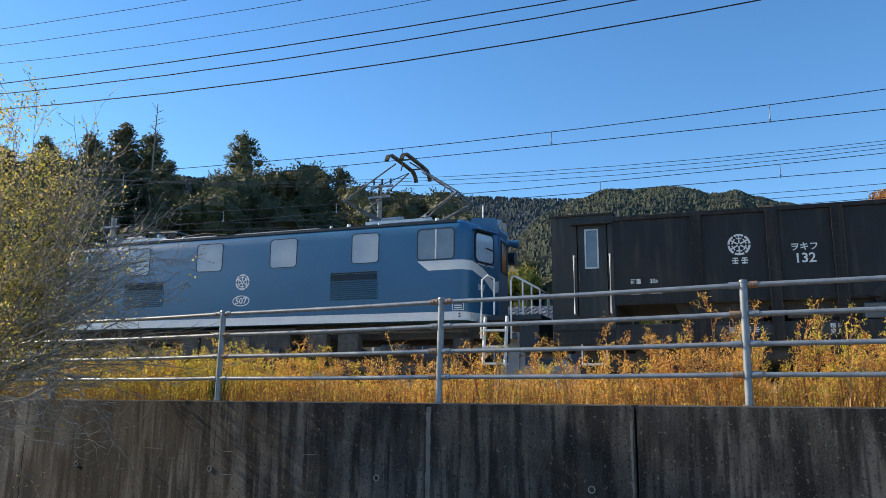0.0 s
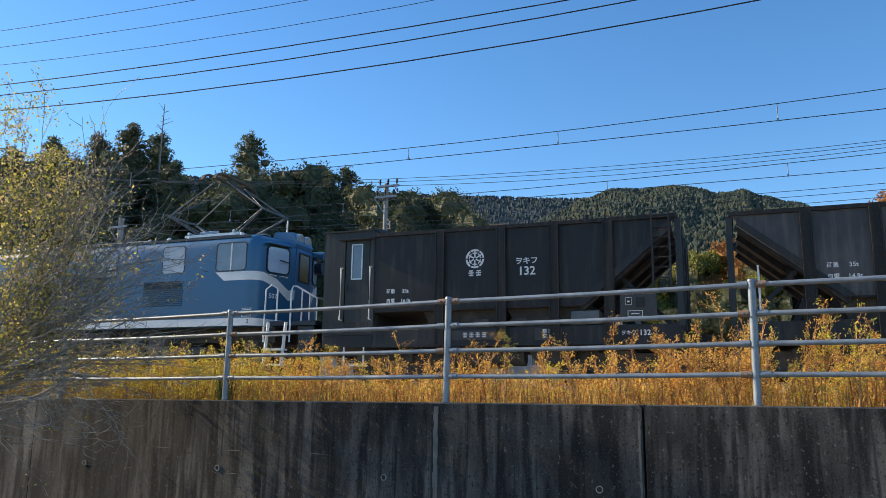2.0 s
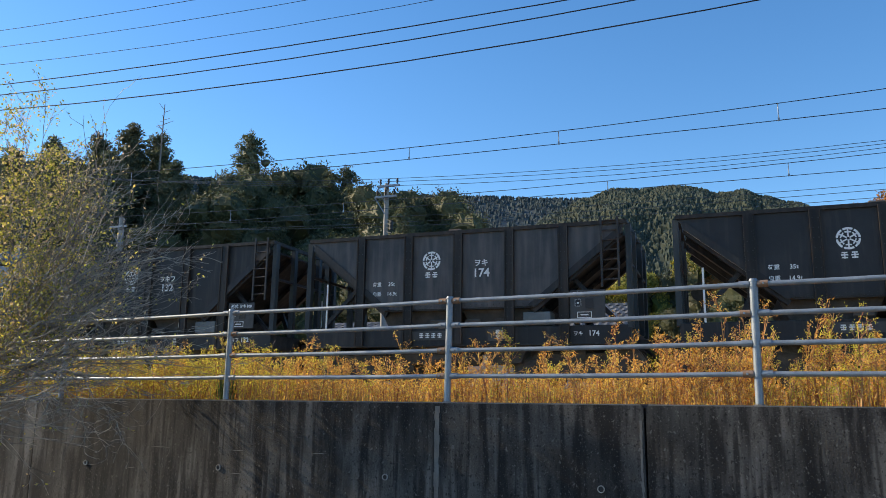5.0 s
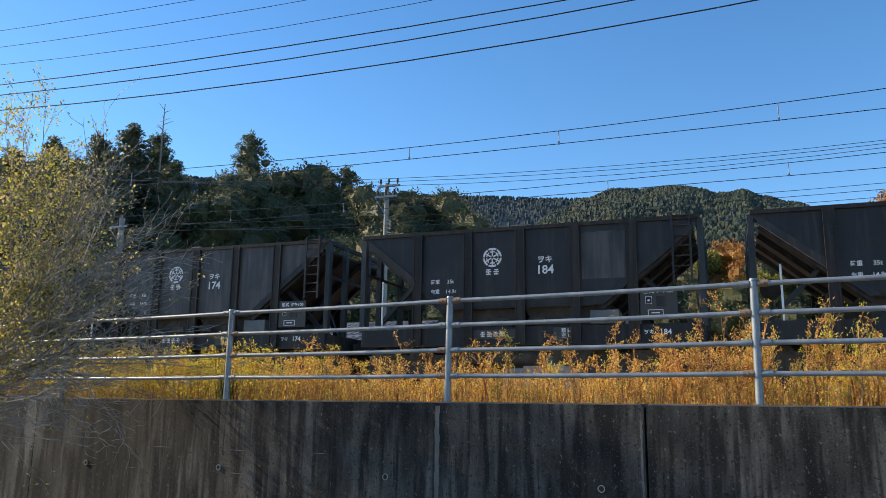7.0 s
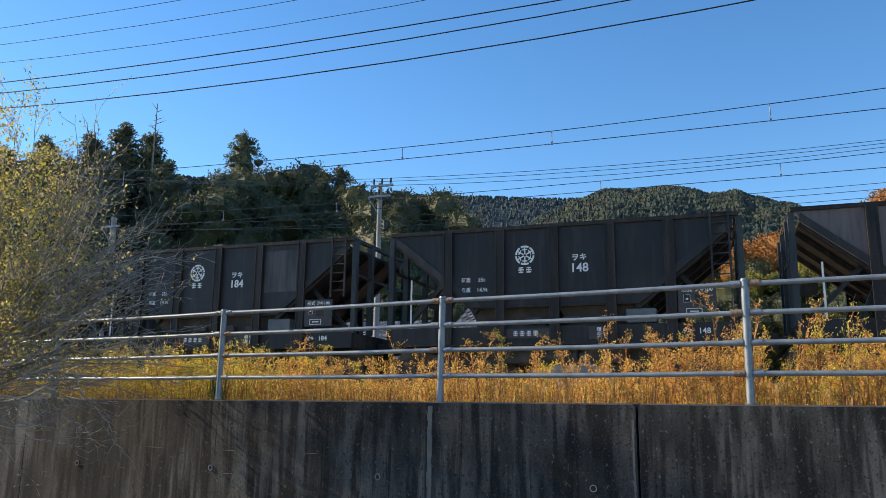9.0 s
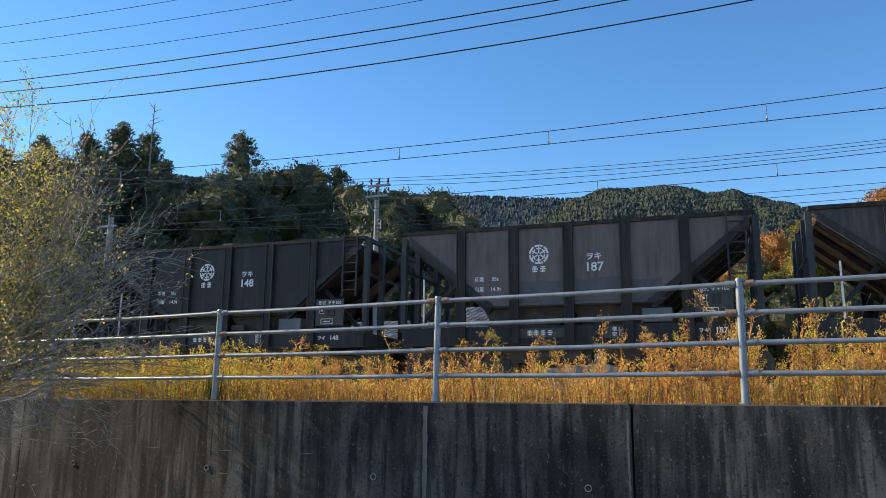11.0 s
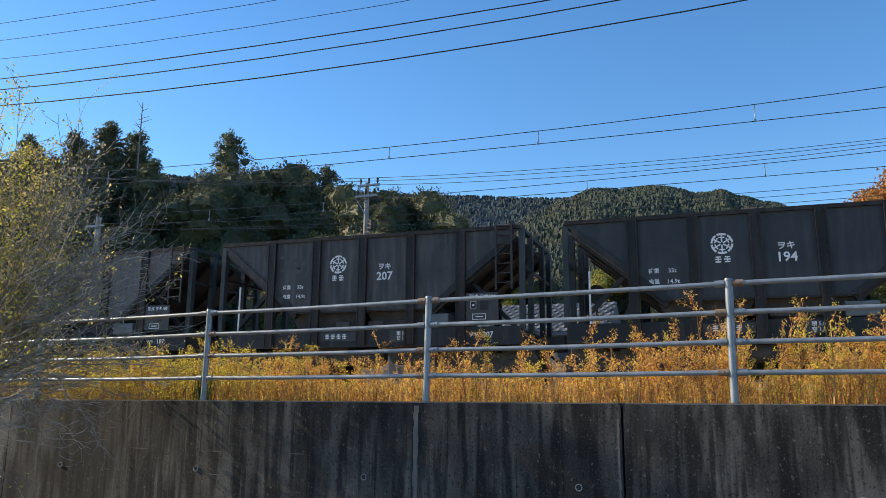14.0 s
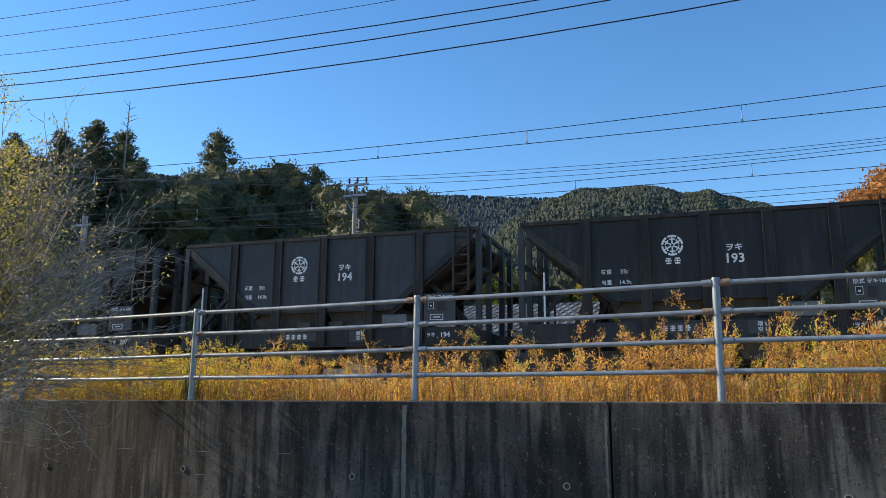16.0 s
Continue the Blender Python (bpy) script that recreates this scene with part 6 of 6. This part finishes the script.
def mountain(name, profile, dist, depth, count, seed, label, wood):
    """A wooded ridge: a sloping sheet with many small pointed and rounded trees on it."""
    rng = random.Random(seed)

    def ridge(az):
        for (a0, e0), (a1, e1) in zip(profile, profile[1:]):
            if a0 <= az <= a1:
                u = (az - a0) / (a1 - a0)
                u = u * u * (3 - 2 * u)
                return e0 + (e1 - e0) * u
        return profile[0][1] if az < profile[0][0] else profile[-1][1]

    def point(az, v):
        d = dist - depth * (1 - v)
        el = ridge(az)
        z = 8 + (dist * math.tan(radians(el)) - 9 - 8) * v ** 0.85
        z += 14 * noise.noise((az * 0.35, v * 3, seed)) * (1 - v) * v * 4
        a = radians(az)
        return Vector((d * math.sin(a), d * math.cos(a), z))

    az0, az1 = profile[0][0], profile[-1][0]
    nu, nv = 140, 26
    s = Shape()
    s.v = [tuple(point(az0 + (az1 - az0) * i / nu, j / nv)) for j in range(nv + 1) for i in range(nu + 1)]
    s.f = [(j * (nu + 1) + i, j * (nu + 1) + i + 1, (j + 1) * (nu + 1) + i + 1, (j + 1) * (nu + 1) + i) for j in range(nv) for i in range(nu)]
    structure(name, s, wood, label, "hill", 60)
    w = Foliage()
    verts, faces, k = [], [], 0
    for n in range(count):
        az = rng.uniform(az0, az1)
        v = 1 - 0.86 * rng.random() ** 1.35 if n > count * 0.12 else 1.0
        p = point(az, min(1, v))
        h = rng.uniform(5, 10) * (dist / 1300) ** 0.5
        r = h * rng.uniform(0.26, 0.42)
        a = rng.uniform(0, 1)
        ring = 4
        pointed = rng.random() < 0.5
        verts += [(p.x + r * math.cos(a + 6.283 * i / ring), p.y + r * math.sin(a + 6.283 * i / ring), p.z - 1) for i in range(ring)]
        mid = 0.45 if pointed else 0.7
        q = 0.72 if pointed else 0.95
        verts += [(p.x + r * q * math.cos(a + 6.283 * i / ring), p.y + r * q * math.sin(a + 6.283 * i / ring), p.z + h * mid) for i in range(ring)]
        verts.append((p.x, p.y, p.z + h))
        faces += [(k + i, k + (i + 1) % ring, k + ring + (i + 1) % ring, k + ring + i) for i in range(ring)]
        faces += [(k + ring + i, k + ring + (i + 1) % ring, k + 2 * ring) for i in range(ring)]
        k += 2 * ring + 1
    w.v, w.f = verts, faces
    tagged(part("hill_woods", w.mesh("hill_woods", wood), None), "distant cedar woods on the hillside", "woods", "", "stuff")


weeds()
shrub()
forest()
mountain("backdrop_ridge", [(-75, 14), (-55, 15.2), (-40, 15.75), (-30, 15.6), (-17.3, 15.35), (-11, 15.1), (-4, 14.2), (8, 11), (25, 9)], 1900, 900, 19000, 5, "wooded mountain ridge far behind the railway, tinted blue for haze", RIDGEWOOD)
mountain("backdrop_hill", [(-16, 11.0), (-11.5, 14.2), (-9.5, 15.1), (-7.2, 15.72), (-5.2, 15.6), (-2.9, 15.72), (-1.2, 15.4), (-0.2, 15.0), (0.8, 14.95), (1.6, 15.08), (3.0, 14.5), (4.75, 13.95), (6.5, 13.4), (10, 12.3), (25, 10), (60, 8)], 1300, 700, 30000, 6, "green wooded hill behind the railway", HILLWOOD)


def motions():
    steps = [0.5 * i for i in range(33)]
    for ob, off in MOVING:
        walk(ob, [(t, pose(train_x(t) + off, TRACK_Y, RAIL_Z)) for t in steps])
    turns, t, last = [(0.0, 0.0)], 0.0, train_x(0.0)
    while t < 16.0:
        t = min(16.0, t + 1 / FPS)
        if last - train_x(t) > 0.50 or t >= 16.0:
            last = train_x(t)
            turns.append((t, (train_x(t) - train_x(0.0)) / 0.43))
    for ob in [o for o in scene.objects if o.name.split(".")[0] == "wheelset"]:
        p = ob.location.copy()
        walk(ob, [(t, pose(p.x, p.y, p.z, 0, math.degrees(a), 0)) for t, a in turns])


motions()
